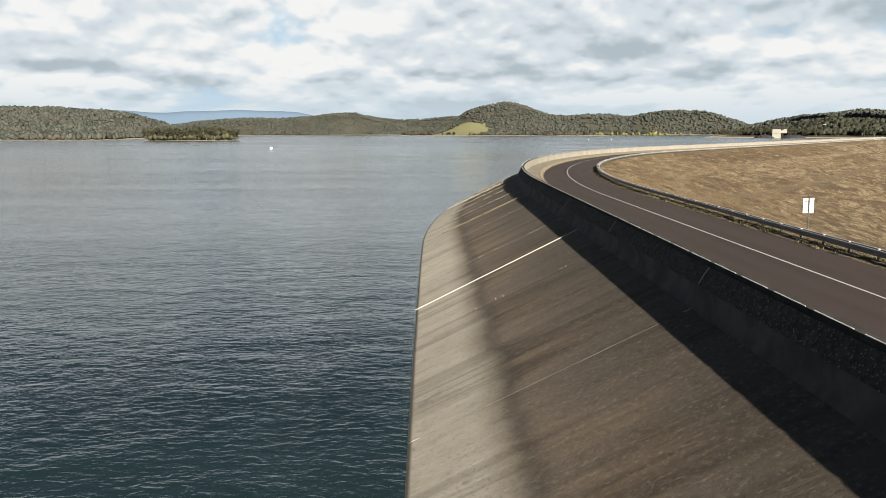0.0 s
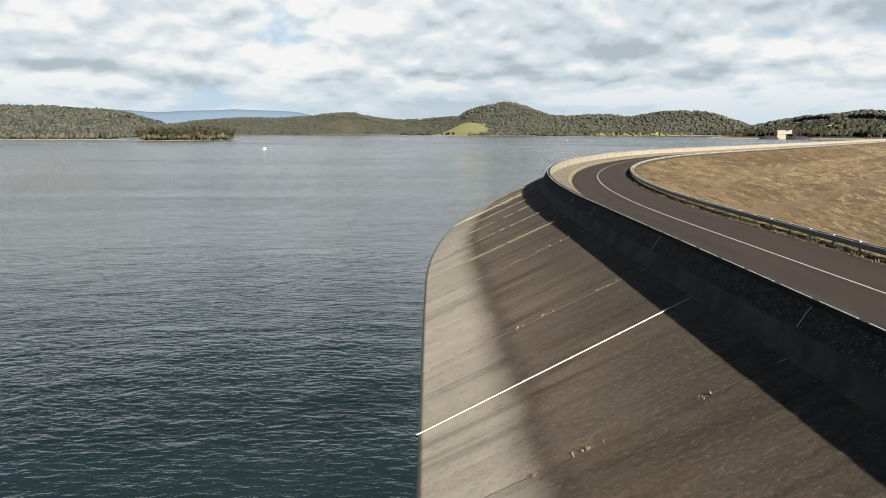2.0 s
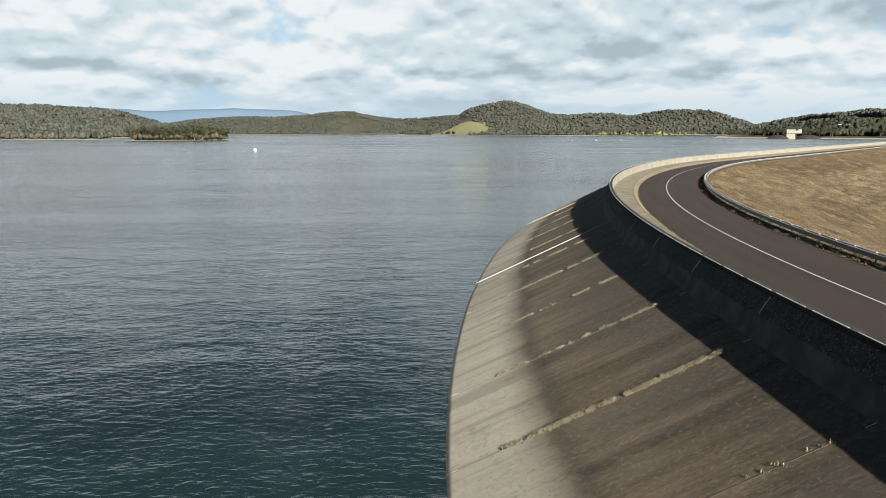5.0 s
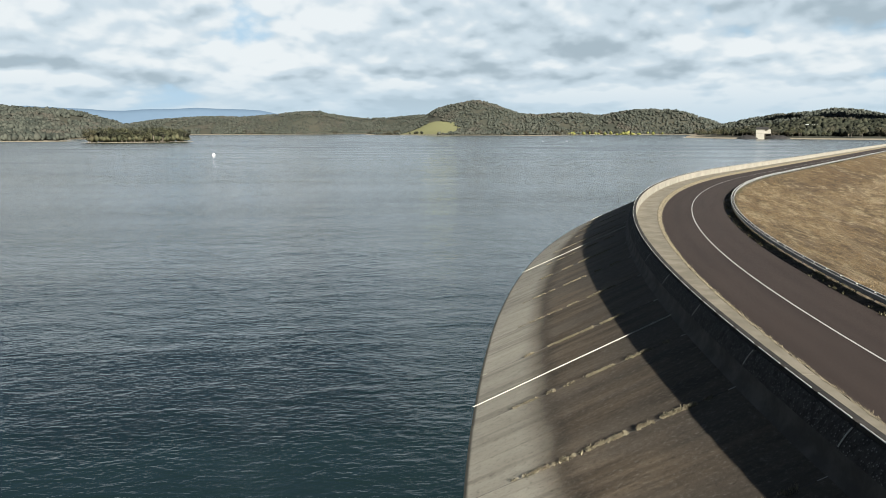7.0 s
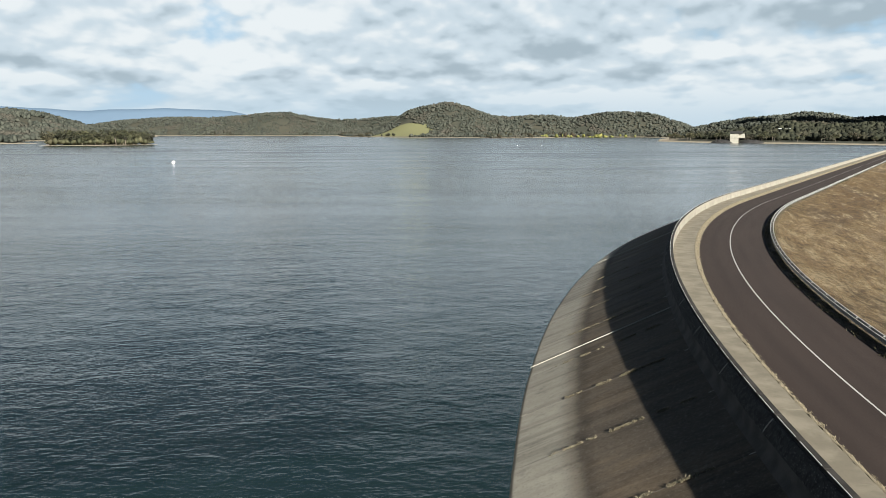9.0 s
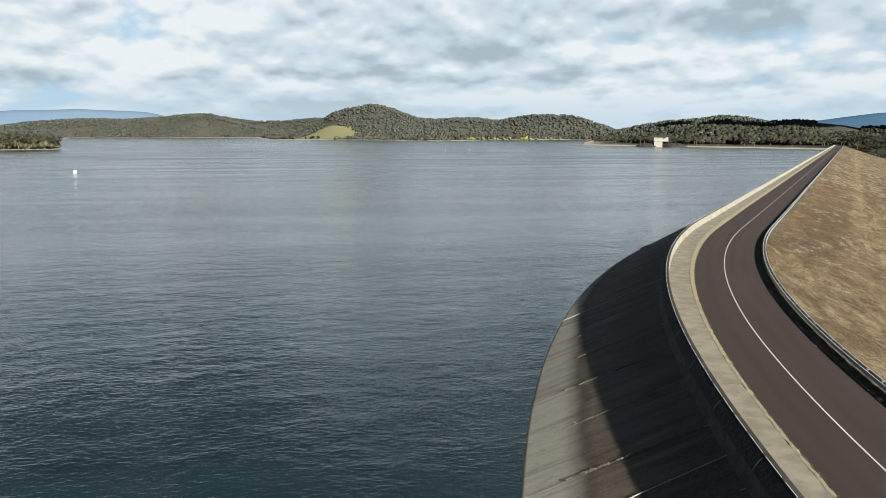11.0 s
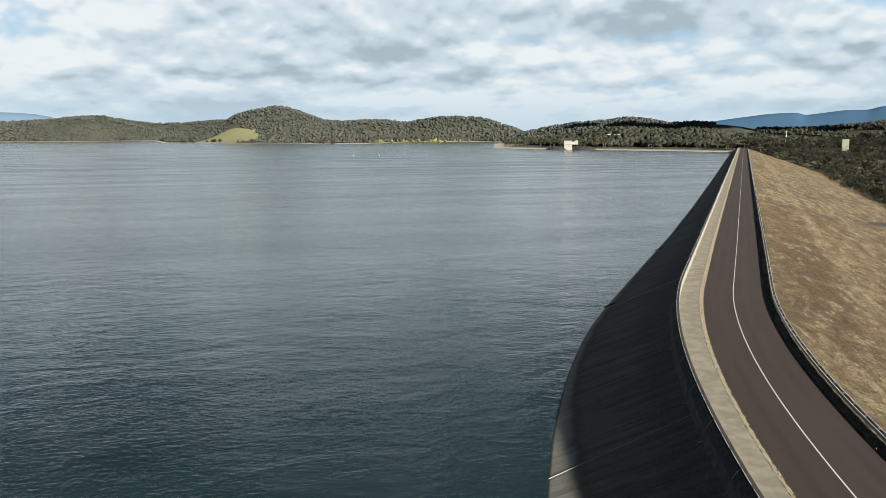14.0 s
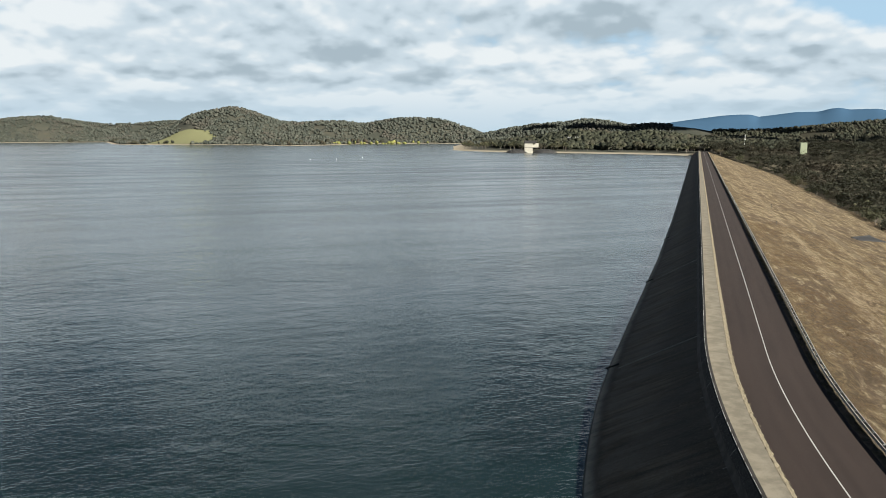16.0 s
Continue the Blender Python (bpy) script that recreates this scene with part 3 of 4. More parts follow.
def range_mesh(az0, az1, r, heights, seed, mat):
    rng = np.random.default_rng(seed)
    az = np.linspace(az0, az1, 160)
    top = np.interp(az, *zip(*heights))
    jag = np.convolve(rng.normal(0, 1, 190), np.hanning(14) / 5, "same")[15:175]
    top = top + 1.2 * jag
    rows = []
    for k, (f, dr) in enumerate([(-0.3, -120), (0.55, -60), (0.85, -25), (1.0, 0), (0.985, 60)]):
        px, py = 20 + (r + dr) * np.sin(np.radians(az)), 100 + (r + dr) * np.cos(np.radians(az))
        rows.append(np.stack([px, py, top * f], -1))
    v = np.array(rows)
    i = np.arange(5 * 160).reshape(5, 160)
    q = np.stack([i[:-1, :-1], i[:-1, 1:], i[1:, 1:], i[1:, :-1]], -1).reshape(-1, 4)
    return mesh_of("mountain_range", v.reshape(-1, 3), q, mat, smooth=True)


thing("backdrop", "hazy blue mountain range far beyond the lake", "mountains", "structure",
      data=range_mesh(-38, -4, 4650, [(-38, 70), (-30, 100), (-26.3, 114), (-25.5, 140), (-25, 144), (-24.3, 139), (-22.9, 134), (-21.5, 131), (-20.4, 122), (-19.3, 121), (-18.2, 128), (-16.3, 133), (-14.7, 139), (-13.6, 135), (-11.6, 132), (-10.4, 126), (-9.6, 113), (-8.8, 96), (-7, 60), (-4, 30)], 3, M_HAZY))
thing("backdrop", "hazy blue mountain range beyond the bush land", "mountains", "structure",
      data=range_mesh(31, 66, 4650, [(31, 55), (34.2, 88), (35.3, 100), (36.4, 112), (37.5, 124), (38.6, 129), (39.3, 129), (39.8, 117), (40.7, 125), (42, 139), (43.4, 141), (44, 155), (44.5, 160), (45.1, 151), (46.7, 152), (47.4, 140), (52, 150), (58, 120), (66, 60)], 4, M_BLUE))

# ---- the dam ----
thing("dam_core", "dark rock fill under the concrete face", "dam", "structure",
             data=sweep("dam_core", lambda s: [(-foot(s) - 12, -6.2), (-foot(s), -0.45), (-0.6, 5.2), (0.1, 5.5), (12.4, 5.45), (SLOPE_D, 5.0), (62, slope_z(62) - 0.5), (118, slope_z(118) - 0.5)], S_FROM, S_TO, 6.0, M_BANK))
face = thing("dam_face", "weathered concrete slab facing sloping into the water", "dam", "structure")


def panel_mesh(s0, s1):
    g = 0.025

    def prof(s):
        f = foot(s)
        dd = [-f - 9, -f - 2] + [-0.4 - (f - 0.4) * k / 7 for k in range(7, -1, -1)]
        return [(d, face_z(s, d)) for d in dd]
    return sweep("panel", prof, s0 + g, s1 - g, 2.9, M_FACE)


def with_skirt(me, depth):
    """Edges turned down, so that a slab has thickness."""
    bm_ = bmesh.new()
    bm_.from_mesh(me)
    edges = [e for e in bm_.edges if e.is_boundary]
    got = bmesh.ops.extrude_edge_only(bm_, edges=edges)
    bmesh.ops.translate(bm_, verts=[v for v in got["geom"] if isinstance(v, bmesh.types.BMVert)], vec=(0, 0, -depth))
    bm_.to_mesh(me)
    bm_.free()
    return me


for k, (s0, s1) in enumerate(zip(JOINTS, JOINTS[1:])):
    ob = new("panel", with_skirt(panel_mesh(s0, s1), 0.3))
    ob.parent = face
    ob.location.z = 0.004 * ((k * 7) % 5 - 2)

road = thing("road", "dark asphalt road with one white line along the crest", "road", "structure",
             data=sweep("road", lambda s: [(path_d(s) + 0.2, Z_ROAD - 0.06), (path_d(s) + 0.55, Z_ROAD - 0.03), (line_d(s), Z_ROAD + 0.03), (rail_d(s) - 0.75, Z_ROAD - 0.03), (rail_d(s) - 0.3, Z_ROAD - 0.07)], S_FROM, S_TO, 2.0, M_ASPHALT))
line = thing("road_line", "worn white line painted along the asphalt", "road marking", "structure",
             data=sweep("road_line", lambda s: [(line_d(s) - 0.06, Z_ROAD + 0.036), (line_d(s) + 0.06, Z_ROAD + 0.036)], S_FROM, S_TO, 2.0, M_PAINT))
slope = thing("grass_slope", "dry straw-coloured grass on the dry side of the dam", "grass slope", "structure",
              data=sweep("grass_slope", lambda s: [(rail_d(s) + 0.1, Z_ROAD + 0.02), (rail_d(s) + 0.7, Z_ROAD - 0.05), (SLOPE_D, slope_z(SLOPE_D))] + [(SLOPE_D + 3.2 * q, slope_z(SLOPE_D) - q) for q in (3, 6, 9, 12, 15, 18, 21, 24, 28, 33)], S_FROM, S_TO, 3.0, M_GRASS, smooth=True))
bank = thing("verge", "low weedy soil bank under the guardrail", "verge", "structure",
             data=sweep("verge", lambda s: [(rail_d(s) + d_, Z_ROAD + z_) for d_, z_ in ((-0.85, -0.08), (-0.72, 0.0), (-0.4, 0.05), (0.0, 0.08), (0.4, 0.06), (0.8, -0.2))], S_FROM, S_TO, 1.0, M_VERGE,
                        wobble=lambda ss, pr: np.stack([0 * pr[:, :, 0], 0.04 * np.sin(ss[:, None] * 1.7 + pr[:, :, 0] * 5) * np.sin(ss[:, None] * 0.43 + 2)], -1)))
strip = thing("kerb_strip", "gravel strip with dry grass beside the footpath", "kerb", "structure",
              data=sweep("kerb_strip", lambda s: [(path_d(s), Z_PATH - 0.3), (path_d(s) + 0.01, Z_PATH - 0.02), (path_d(s) + 0.12, Z_PATH - 0.04), (path_d(s) + 0.34, Z_ROAD + 0.16), (path_d(s) + 0.62, Z_ROAD - 0.03)], S_FROM, S_TO, 0.6, M_KERB,
                         wobble=lambda ss, pr: np.stack([(0.05 * np.sin(ss * 2.1) * np.sin(ss * 0.37 + 1) + 0.05 * np.sin(ss * 5.3 + 2 * np.sin(ss * 0.8)))[:, None] + 0 * pr[:, :, 0], 0.02 * np.sin(ss[:, None] * 3.1 + pr[:, :, 0] * 9)], -1)))

def face_point(s, f, lift=0.0):
    """A place on the face: f = 0 at the foot of the wall, 1 at the water."""
    d = -0.4 - (foot(s) - 0.4) * f
    return dam(s, d, face_z(s, d) + lift)


def strip_mesh(s_top, s_foot, width, f0, f1, lift=0.05, mat=None):
    fs = np.linspace(f0, f1, 14)
    verts = []
    for f in fs:
        s = s_top + (s_foot - s_top) * f
        for ds, up_ in ((-width / 2, -0.02), (-width / 2 + 0.02, lift), (width / 2 - 0.02, lift), (width / 2, -0.02)):
            verts.append(face_point(s + ds, f, up_))
    faces = [(i * 4 + j, i * 4 + j + 4, i * 4 + j + 5, i * 4 + j + 1) for i in range(13) for j in range(3)]
    return mesh_of("strip", verts, faces, mat or M_STRIP)


wall = thing("wave_wall", "rough aggregate wave wall with a pale concrete parapet", "wall", "structure")
me = sweep("lip", [(-0.85, Z_BASE - 0.35), (-0.72, Z_BASE - 0.08), (-0.56, Z_BASE + 0.12), (-0.50, Z_BASE + 0.45), (-0.50, Z_BASE + 0.72), (-0.44, Z_BASE + 0.82), (-0.2, Z_BASE + 0.85)], S_FROM, S_TO, 2.0, M_LIP, smooth=True)
ob = new("lip", me)
ob.parent = wall
tagged(ob, "smooth rounded concrete lip at the foot of the wall")


def bay_mesh(s0, s1):
    return with_skirt(sweep("wall_panel", [(-0.50, Z_BASE + 0.70), (-0.47, Z_BASE + 0.80), (-0.36, Z_BASE + 1.02), (-0.22, Z_BASE + 1.25), (-0.06, Z_TOP - 0.20), (0.2, Z_TOP - 0.2), (0.25, Z_PATH - 0.3)], s0 + 0.03, s1 - 0.03, 2.95, M_WALL), 0.01)


for k, (s0, s1) in enumerate(zip(JOINTS, JOINTS[1:])):
    ob = new("wall_panel", bay_mesh(s0, s1))
    ob.parent = wall
    if 14 < k < 95:
        o2 = new("joint_cover", sweep("joint_cover", [(-0.50, Z_BASE + 0.83), (-0.39, Z_BASE + 1.04), (-0.25, Z_BASE + 1.27), (-0.09, Z_TOP - 0.21)], s0 - 0.04, s0 + 0.04, 0.08, M_STRIP))
        o2.parent = ob
        o2 = new("joint_tick", strip_mesh(s0, s0, 0.07, 0.0, 0.055, 0.014, M_STRIP))
        o2.parent = ob


BLOCK_PROF = [(0.04, Z_TOP - 0.24), (0.04, Z_TOP - 0.06), (0.30, Z_TOP - 0.06), (0.33, Z_PATH + 0.05), (0.33, Z_PATH - 0.1), (0.17, Z_PATH - 0.1)]
CAP_PROF = [(0.03, Z_TOP - 0.26), (0.0, Z_TOP - 0.24), (0.0, Z_TOP - 0.01), (0.32, Z_TOP), (0.32, Z_TOP - 0.055), (0.03, Z_TOP - 0.055)]
RAIL_PROF = [(0.0, Z_TOP - 0.02), (0.004, Z_TOP + 0.014), (0.028, Z_TOP + 0.016), (0.032, Z_TOP - 0.004)]
BLOCKS = [a_ + (b_ - a_) * q / n_ for a_, b_ in zip(JOINTS, JOINTS[1:]) for n_ in [round((b_ - a_) / 3)] for q in range(n_)] + [JOINTS[-1]]
far_blocks, far_caps = [], []
for s0, s1 in zip(BLOCKS, BLOCKS[1:]):
    me = sweep("block", BLOCK_PROF, s0 + 0.02, s1 - 0.02, 3.1, M_BLOCK, closed=True)
    cap = sweep("cap", CAP_PROF, s0 + 0.02, s1 - 0.02, 3.1, M_CAP, closed=True)
    if -10 < s0 < 850:
        ob = new("block", me)
        ob.parent = wall
        ob2 = new("cap", cap)
        ob2.parent = ob
        ob3 = new("coping_strip", sweep("coping_strip", RAIL_PROF, s0 + 0.27, s1 - 0.27, 3.1, M_WHITE, closed=True))
        ob3.parent = ob
    else:
        far_blocks.append(me)
        far_caps.append(cap)


def joined(name, meshes, parent, label=""):
    bm_ = bmesh.new()
    for m_ in meshes:
        bm_.from_mesh(m_)
    me_ = bpy.data.meshes.new(name)
    bm_.to_mesh(me_)
    bm_.free()
    me_.materials.append(meshes[0].materials[0])
    ob_ = new(name, me_)
    ob_.parent = parent
    return tagged(ob_, label, kind="stuff")


joined("far_blocks", far_blocks, wall)
joined("far_caps", far_caps, wall)

path = thing("footpath", "worn concrete footpath slabs behind the parapet", "footpath", "structure")
far_slabs = []
SLABS = [a_ + (b_ - a_) * q / n_ for a_, b_ in zip(JOINTS, JOINTS[1:]) for n_ in [round((b_ - a_) / 4.5)] for q in range(n_)] + [JOINTS[-1]]
for k, (s0, s1) in enumerate(zip(SLABS, SLABS[1:])):
    dz = 0.004 * ((k * 5) % 7 - 3) / 3
    me = with_skirt(sweep("slab", lambda s: [(0.34, Z_PATH + dz), (1.3, Z_PATH - 0.01 + dz), (path_d(s), Z_PATH - 0.02 + dz)], s0 + 0.007, s1 - 0.007, 2.2, M_PATH), 0.15)
    if -10 < s0 < 1250:
        ob = new("slab", me)
        ob.parent = path
    else:
        far_slabs.append(me)
joined("far_slabs", far_slabs, path)


# ---- marks on the concrete face ----
for s_top, s_foot, w, f0, f1 in ((59.9, 58.7, 0.08, 0.02, 1.01), (133.2, 132.0, 0.065, 0.01, 1.02), (177.9, 176.7, 0.07, 0.02, 1.03), (233.3, 231.4, 0.06, 0.03, 1.0), (298.4, 296.5, 0.06, 0.03, 0.88), (367.7, 366.0, 0.07, 0.05, 0.85), (441, 440, 0.10, 0.6, 0.9)):
    root = thing("measuring_strip", "narrow pale strip clipped to the concrete face", "strip", group="strips on the dam face")
    o_ = new("strip", strip_mesh(s_top, s_foot, w, f0, f1))
    o_.parent = root
    for k_ in range(5):
        f_ = 0.12 + 0.17 * k_
        s_ = s_top + (s_foot - s_top) * f_
        o_ = new("clip", mesh_of("clip", [face_point(s_ + a_, f_ + b_, c_) for c_ in (-0.02, 0.062) for a_, b_ in ((-0.07, -0.005), (0.07, -0.005), (0.07, 0.005), (-0.07, 0.005))],
                                 [(3, 2, 1, 0), (4, 5, 6, 7), (0, 1, 5, 4), (1, 2, 6, 5), (2, 3, 7, 6), (3, 0, 4, 7)], M_STRIP))
        o_.parent = root


def water_pipe(s_top, s_foot):
    """A dark pipe that carries a strip on into the water."""
    a_, b_ = Vector(face_point(s_top + (s_foot - s_top) * 0.88, 0.88, 0.08)), Vector(face_point(s_foot, 1.04, 0.10))
    root = thing("outlet_pipe", "short dark pipe lying at the water's edge", "pipe", group="pipes at the water's edge")
    root.matrix_world = Matrix.Translation(a_) @ (b_ - a_).to_track_quat("Z", "Y").to_matrix().to_4x4()
    length = (b_ - a_).length
    bm_ = bmesh.new()
    bmesh.ops.create_cone(bm_, segments=10, radius1=0.14, radius2=0.14, depth=length, cap_ends=True, matrix=Matrix.Translation((0, 0, length / 2)))
    part("pipe", bm_, M_CAP, root)
    bm_ = bmesh.new()
    bmesh.ops.create_cone(bm_, segments=10, radius1=0.17, radius2=0.17, depth=0.12, cap_ends=True, matrix=Matrix.Translation((0, 0, length - 0.1)))
    part("flange", bm_, M_CAP, root)


for s_top, s_foot in ((298.4, 298.7), (367.7, 367.5), (441, 443), (618, 620)):
    water_pipe(s_top, s_foot)


# pale filler in the joints between the slabs
for s in JOINTS[14:60]:
    ob = new("joint_filler", strip_mesh(s, s, 0.05, 0.06, 0.96, 0.010, M_LIP))
    ob.parent = face


# ---- dry grass ----
def blades(points, height, spread, count, seed, width=0.05):
    """Tufts of thin leaning blades at the given places, as one soup of triangles."""
    rng = np.random.default_rng(seed)
    p = np.repeat(np.asarray(points, float), count, 0)
    n_ = len(p)
    base = p + np.stack([rng.normal(0, spread, n_), rng.normal(0, spread, n_), np.zeros(n_)], -1)
    a = rng.uniform(0, 2 * np.pi, n_)
    h = height * rng.uniform(0.45, 1.25, n_)
    lean = rng.uniform(0.15, 0.8, n_) * h
    side = np.stack([-np.sin(a), np.cos(a), np.zeros(n_)], -1) * (width * rng.uniform(0.6, 1.4, n_))[:, None]
    tip = base + np.stack([np.cos(a) * lean, np.sin(a) * lean, h], -1)
    return np.stack([base - side, base + side, tip], 1).reshape(-1, 3)


def soup(name, tri, mat):
    """A mesh of loose triangles."""
    n_ = len(tri) // 3
    me_ = bpy.data.meshes.new(name)
    me_.vertices.add(len(tri))
    me_.vertices.foreach_set("co", np.ascontiguousarray(tri, dtype=np.float32).ravel())
    me_.loops.add(len(tri))
    me_.loops.foreach_set("vertex_index", np.arange(len(tri), dtype=np.int32))
    me_.polygons.add(n_)
    me_.polygons.foreach_set("loop_start", np.arange(0, len(tri), 3, dtype=np.int32))
    me_.materials.append(mat)
    me_.update(calc_edges=True)
    return me_


rng = np.random.default_rng(11)
pts_ = []
TUFTS = {83: 0.03, 92: 0.7, 101: 0.6, 110: 0.35, 119: 0.5, 128: 0.3, 137: 0.4, 146: 0.5, 155: 0.25, 164: 0.35, 173: 0.3, 182: 0.2, 191: 0.2, 200: 0.2, 209: 0.15}
for s in JOINTS:
    if not 40 < s < 330:
        continue
    thickness = TUFTS.get(int(s), 0.03)
    if rng.random() < 0.15:
        thickness *= 0.4
    for q in range(int(1500 * thickness)):
        f = rng.beta(1.3, 1.5) * 0.72 + 0.10
        if noise.noise((s * 0.7, f * 17.0, 0.0)) + 0.5 * noise.noise((s * 0.3, f * 50.0, 2.0)) < -0.02 - 0.3 * thickness:
            continue
        pts_.append(face_point(s + rng.normal(0, 0.07), f))
thing("joint_grass", "dry straw-coloured grass growing in the slab joints", "grass", "stuff", data=soup("joint_grass", blades(pts_, 0.11, 0.06, 6, 5, 0.02), M_STRAW))

pts_ = []
for s in np.arange(20, 520, 0.10):
    dens_ = 0.8 + 0.5 * noise.noise((s * 0.09, 3.3, 0.0))
    if rng.random() < dens_ * (1.0 if s < 300 else 0.6):
        q = min(max(rng.normal(0.28, 0.14), 0.05), 0.6)
        pts_.append(dam(s, path_d(s) + q, Z_PATH - 0.06 - 0.55 * q))
thing("kerb_grass", "dry grass tufts along the gravel strip", "grass", "stuff", data=soup("kerb_grass", blades(pts_, 0.075, 0.09, 10, 6, 0.02), M_STRAW))

pts_ = []
for s in np.arange(15, 420, 0.13):
    if noise.noise((s * 0.25, 7.7, 0.0)) > -0.15 and rng.random() < 0.75:
        pts_.append(dam(s, rng.uniform(-0.7, 0.7) + rail_d(s), Z_ROAD + 0.03))
thing("verge_weeds", "dry and green weeds on the bank under the guardrail", "weeds", "stuff", data=soup("verge_weeds", blades(pts_, 0.16, 0.16, 14, 7, 0.03), M_WEED))

# grass on the dry slope, thicker close to the road
pts_ = []
for _ in range(44000):
    s = rng.uniform(40, 480)
    q = rng.beta(1.0, 1.9) * 15
    if noise.noise((s * 0.06, q * 0.35, 1.0)) < rng.normal(-0.1, 0.25):
        continue
    d_ = 13.2 + 3.2 * q
    pts_.append(dam(s, d_, min(slope_z(d_), Z_ROAD - 0.12) - 0.02))
thing("slope_grass", "tall dry grass tussocks on the slope", "grass", "stuff", data=soup("slope_grass", blades(pts_, 0.13, 0.22, 11, 8, 0.035), M_STRAW2))

# ---- guardrail: two steel beams on posts ----
guard = thing("guardrail", "galvanised double-beam guardrail on steel posts along the road", "guardrail")
WAVE = [(0.0, -0.155), (0.035, -0.125), (0.045, -0.075), (0.005, -0.02), (0.005, 0.02), (0.045, 0.075), (0.035, 0.125), (0.0, 0.155)]
Z_RAIL, D_IN, D_OUT = Z_ROAD + 0.46, -0.02, 0.36
for name, d0, sign, mat in (("inner_beam", D_IN, -1, M_STEEL), ("outer_beam", D_OUT, 1, M_STEEL)):
    ob = new(name, sweep(name, lambda s: [(d0 + rail_d(s) + sign * a, Z_RAIL + b) for a, b in WAVE] + [(d0 + rail_d(s) - sign * 0.006 + sign * a, Z_RAIL + b) for a, b in reversed(WAVE)], -60, 1405, 3.0, mat, closed=True))
    ob.parent = guard

# strips added on the beam tops, paler than the beams to look sunlit
for d0, name in ((D_IN, "inner_edge"), (D_OUT, "outer_edge")):
    ob = new(name, sweep(name, lambda s: [(d0 + rail_d(s) - 0.03, Z_RAIL + 0.15), (d0 + rail_d(s) - 0.02, Z_RAIL + 0.178), (d0 + rail_d(s) + 0.02, Z_RAIL + 0.178), (d0 + rail_d(s) + 0.03, Z_RAIL + 0.15)], -60, 1405, 3.0, M_EDGE, closed=True))
    ob.parent = guard


def post_parts():
    bm_ = bmesh.new()
    box(bm_, (0.11, 0.06, 1.2), (0, 0, -0.42), 0, 0.008)
    return bm_


post_me = bpy.data.meshes.new("post")
_b = post_parts()
_b.to_mesh(post_me)
_b.free()
post_me.materials.append(M_POST)
spacer_me = bpy.data.meshes.new("spacer")
_b = bmesh.new()
box(_b, (0.34, 0.10, 0.26), (0, 0, 0), 0, 0.01)
_b.to_mesh(spacer_me)
_b.free()
spacer_me.materials.append(M_POST)
reflector_me = bpy.data.meshes.new("reflector")
_b = bmesh.new()
box(_b, (0.10, 0.12, 0.05), (0, 0, 0), 0, 0.01)
_b.to_mesh(reflector_me)
_b.free()
reflector_me.materials.append(M_EDGE)
far_posts = []
for k in range(488):
    s = -58 + 3.0 * k
    at = Vector(dam(s, (D_IN + D_OUT) / 2 + rail_d(s), Z_RAIL))
    m = Matrix.Translation(at) @ Matrix.Rotation(-float(bearing(s)), 4, "Z")
    if k < 290:
        ob = new("post", post_me)
        ob.parent, ob.matrix_basis = guard, m
        for name, data_, dz in (("spacer", spacer_me, 0.0), ("reflector", reflector_me, 0.20)):
            o2 = new(name, data_)
            o2.parent, o2.matrix_basis = ob, Matrix.Translation((0, 0, dz))
    else:
        c = post_me.copy()
        c.transform(m)
        far_posts.append(c)
joined("far_posts", far_posts, guard)


# ---- road sign ----
def road_sign(at, turn):
    root = thing("road_sign", "twin white sign panels seen from behind on a steel pole", "sign")
    root.matrix_world = Matrix.Translation(at) @ Matrix.Rotation(turn, 4, "Z")
    bm_ = bmesh.new()
    bmesh.ops.create_cone(bm_, segments=10, radius1=0.04, radius2=0.04, depth=2.9, cap_ends=True, matrix=Matrix.Translation((0, 0, 1.35)))
    part("pole", bm_, M_POST, root)
    for x in (-0.20, 0.20):
        bm_ = bmesh.new()
        box(bm_, (0.35, 0.025, 1.0), (x, 0.06, 2.25), 0, 0.01)
        p_ = part("panel", bm_, M_SIGN, root)
        bm_ = bmesh.new()
        for z in (1.95, 2.55):
            box(bm_, (0.30, 0.03, 0.04), (x, 0.032, z), 0, 0.005)
        o_ = part("bracket", bm_, M_POST, p_)
    return root


road_sign(Vector(dam(56.3, 14.2, slope_z(14.3) - 0.1)), radians(4))


# ---- trees ----
def ico():
    bm_ = bmesh.new()
    bmesh.ops.create_icosphere(bm_, subdivisions=1, radius=1.0)
    v = np.array([x.co[:] for x in bm_.verts])
    f = np.array([[x.index for x in y.verts] for y in bm_.faces])
    bm_.free()
    return v, f


ICO_V, ICO_F = ico()
# a cheap rounded crown: three points on top, five round the skirt
OCT_V = np.array([(0.55 * math.cos(a), 0.55 * math.sin(a), 0.85) for a in (0.3, 2.4, 4.5)] + [(math.cos(a), math.sin(a), 0.05) for a in (0.0, 1.26, 2.51, 3.77, 5.03)] + [(0.0, 0.0, -0.9)])
OCT_F = np.array([(0, 1, 2), (0, 3, 4), (0, 4, 1), (1, 4, 5), (1, 5, 6), (1, 6, 2), (2, 6, 7), (2, 7, 3), (2, 3, 0), (4, 3, 8), (5, 4, 8), (6, 5, 8), (7, 6, 8), (3, 7, 8)])


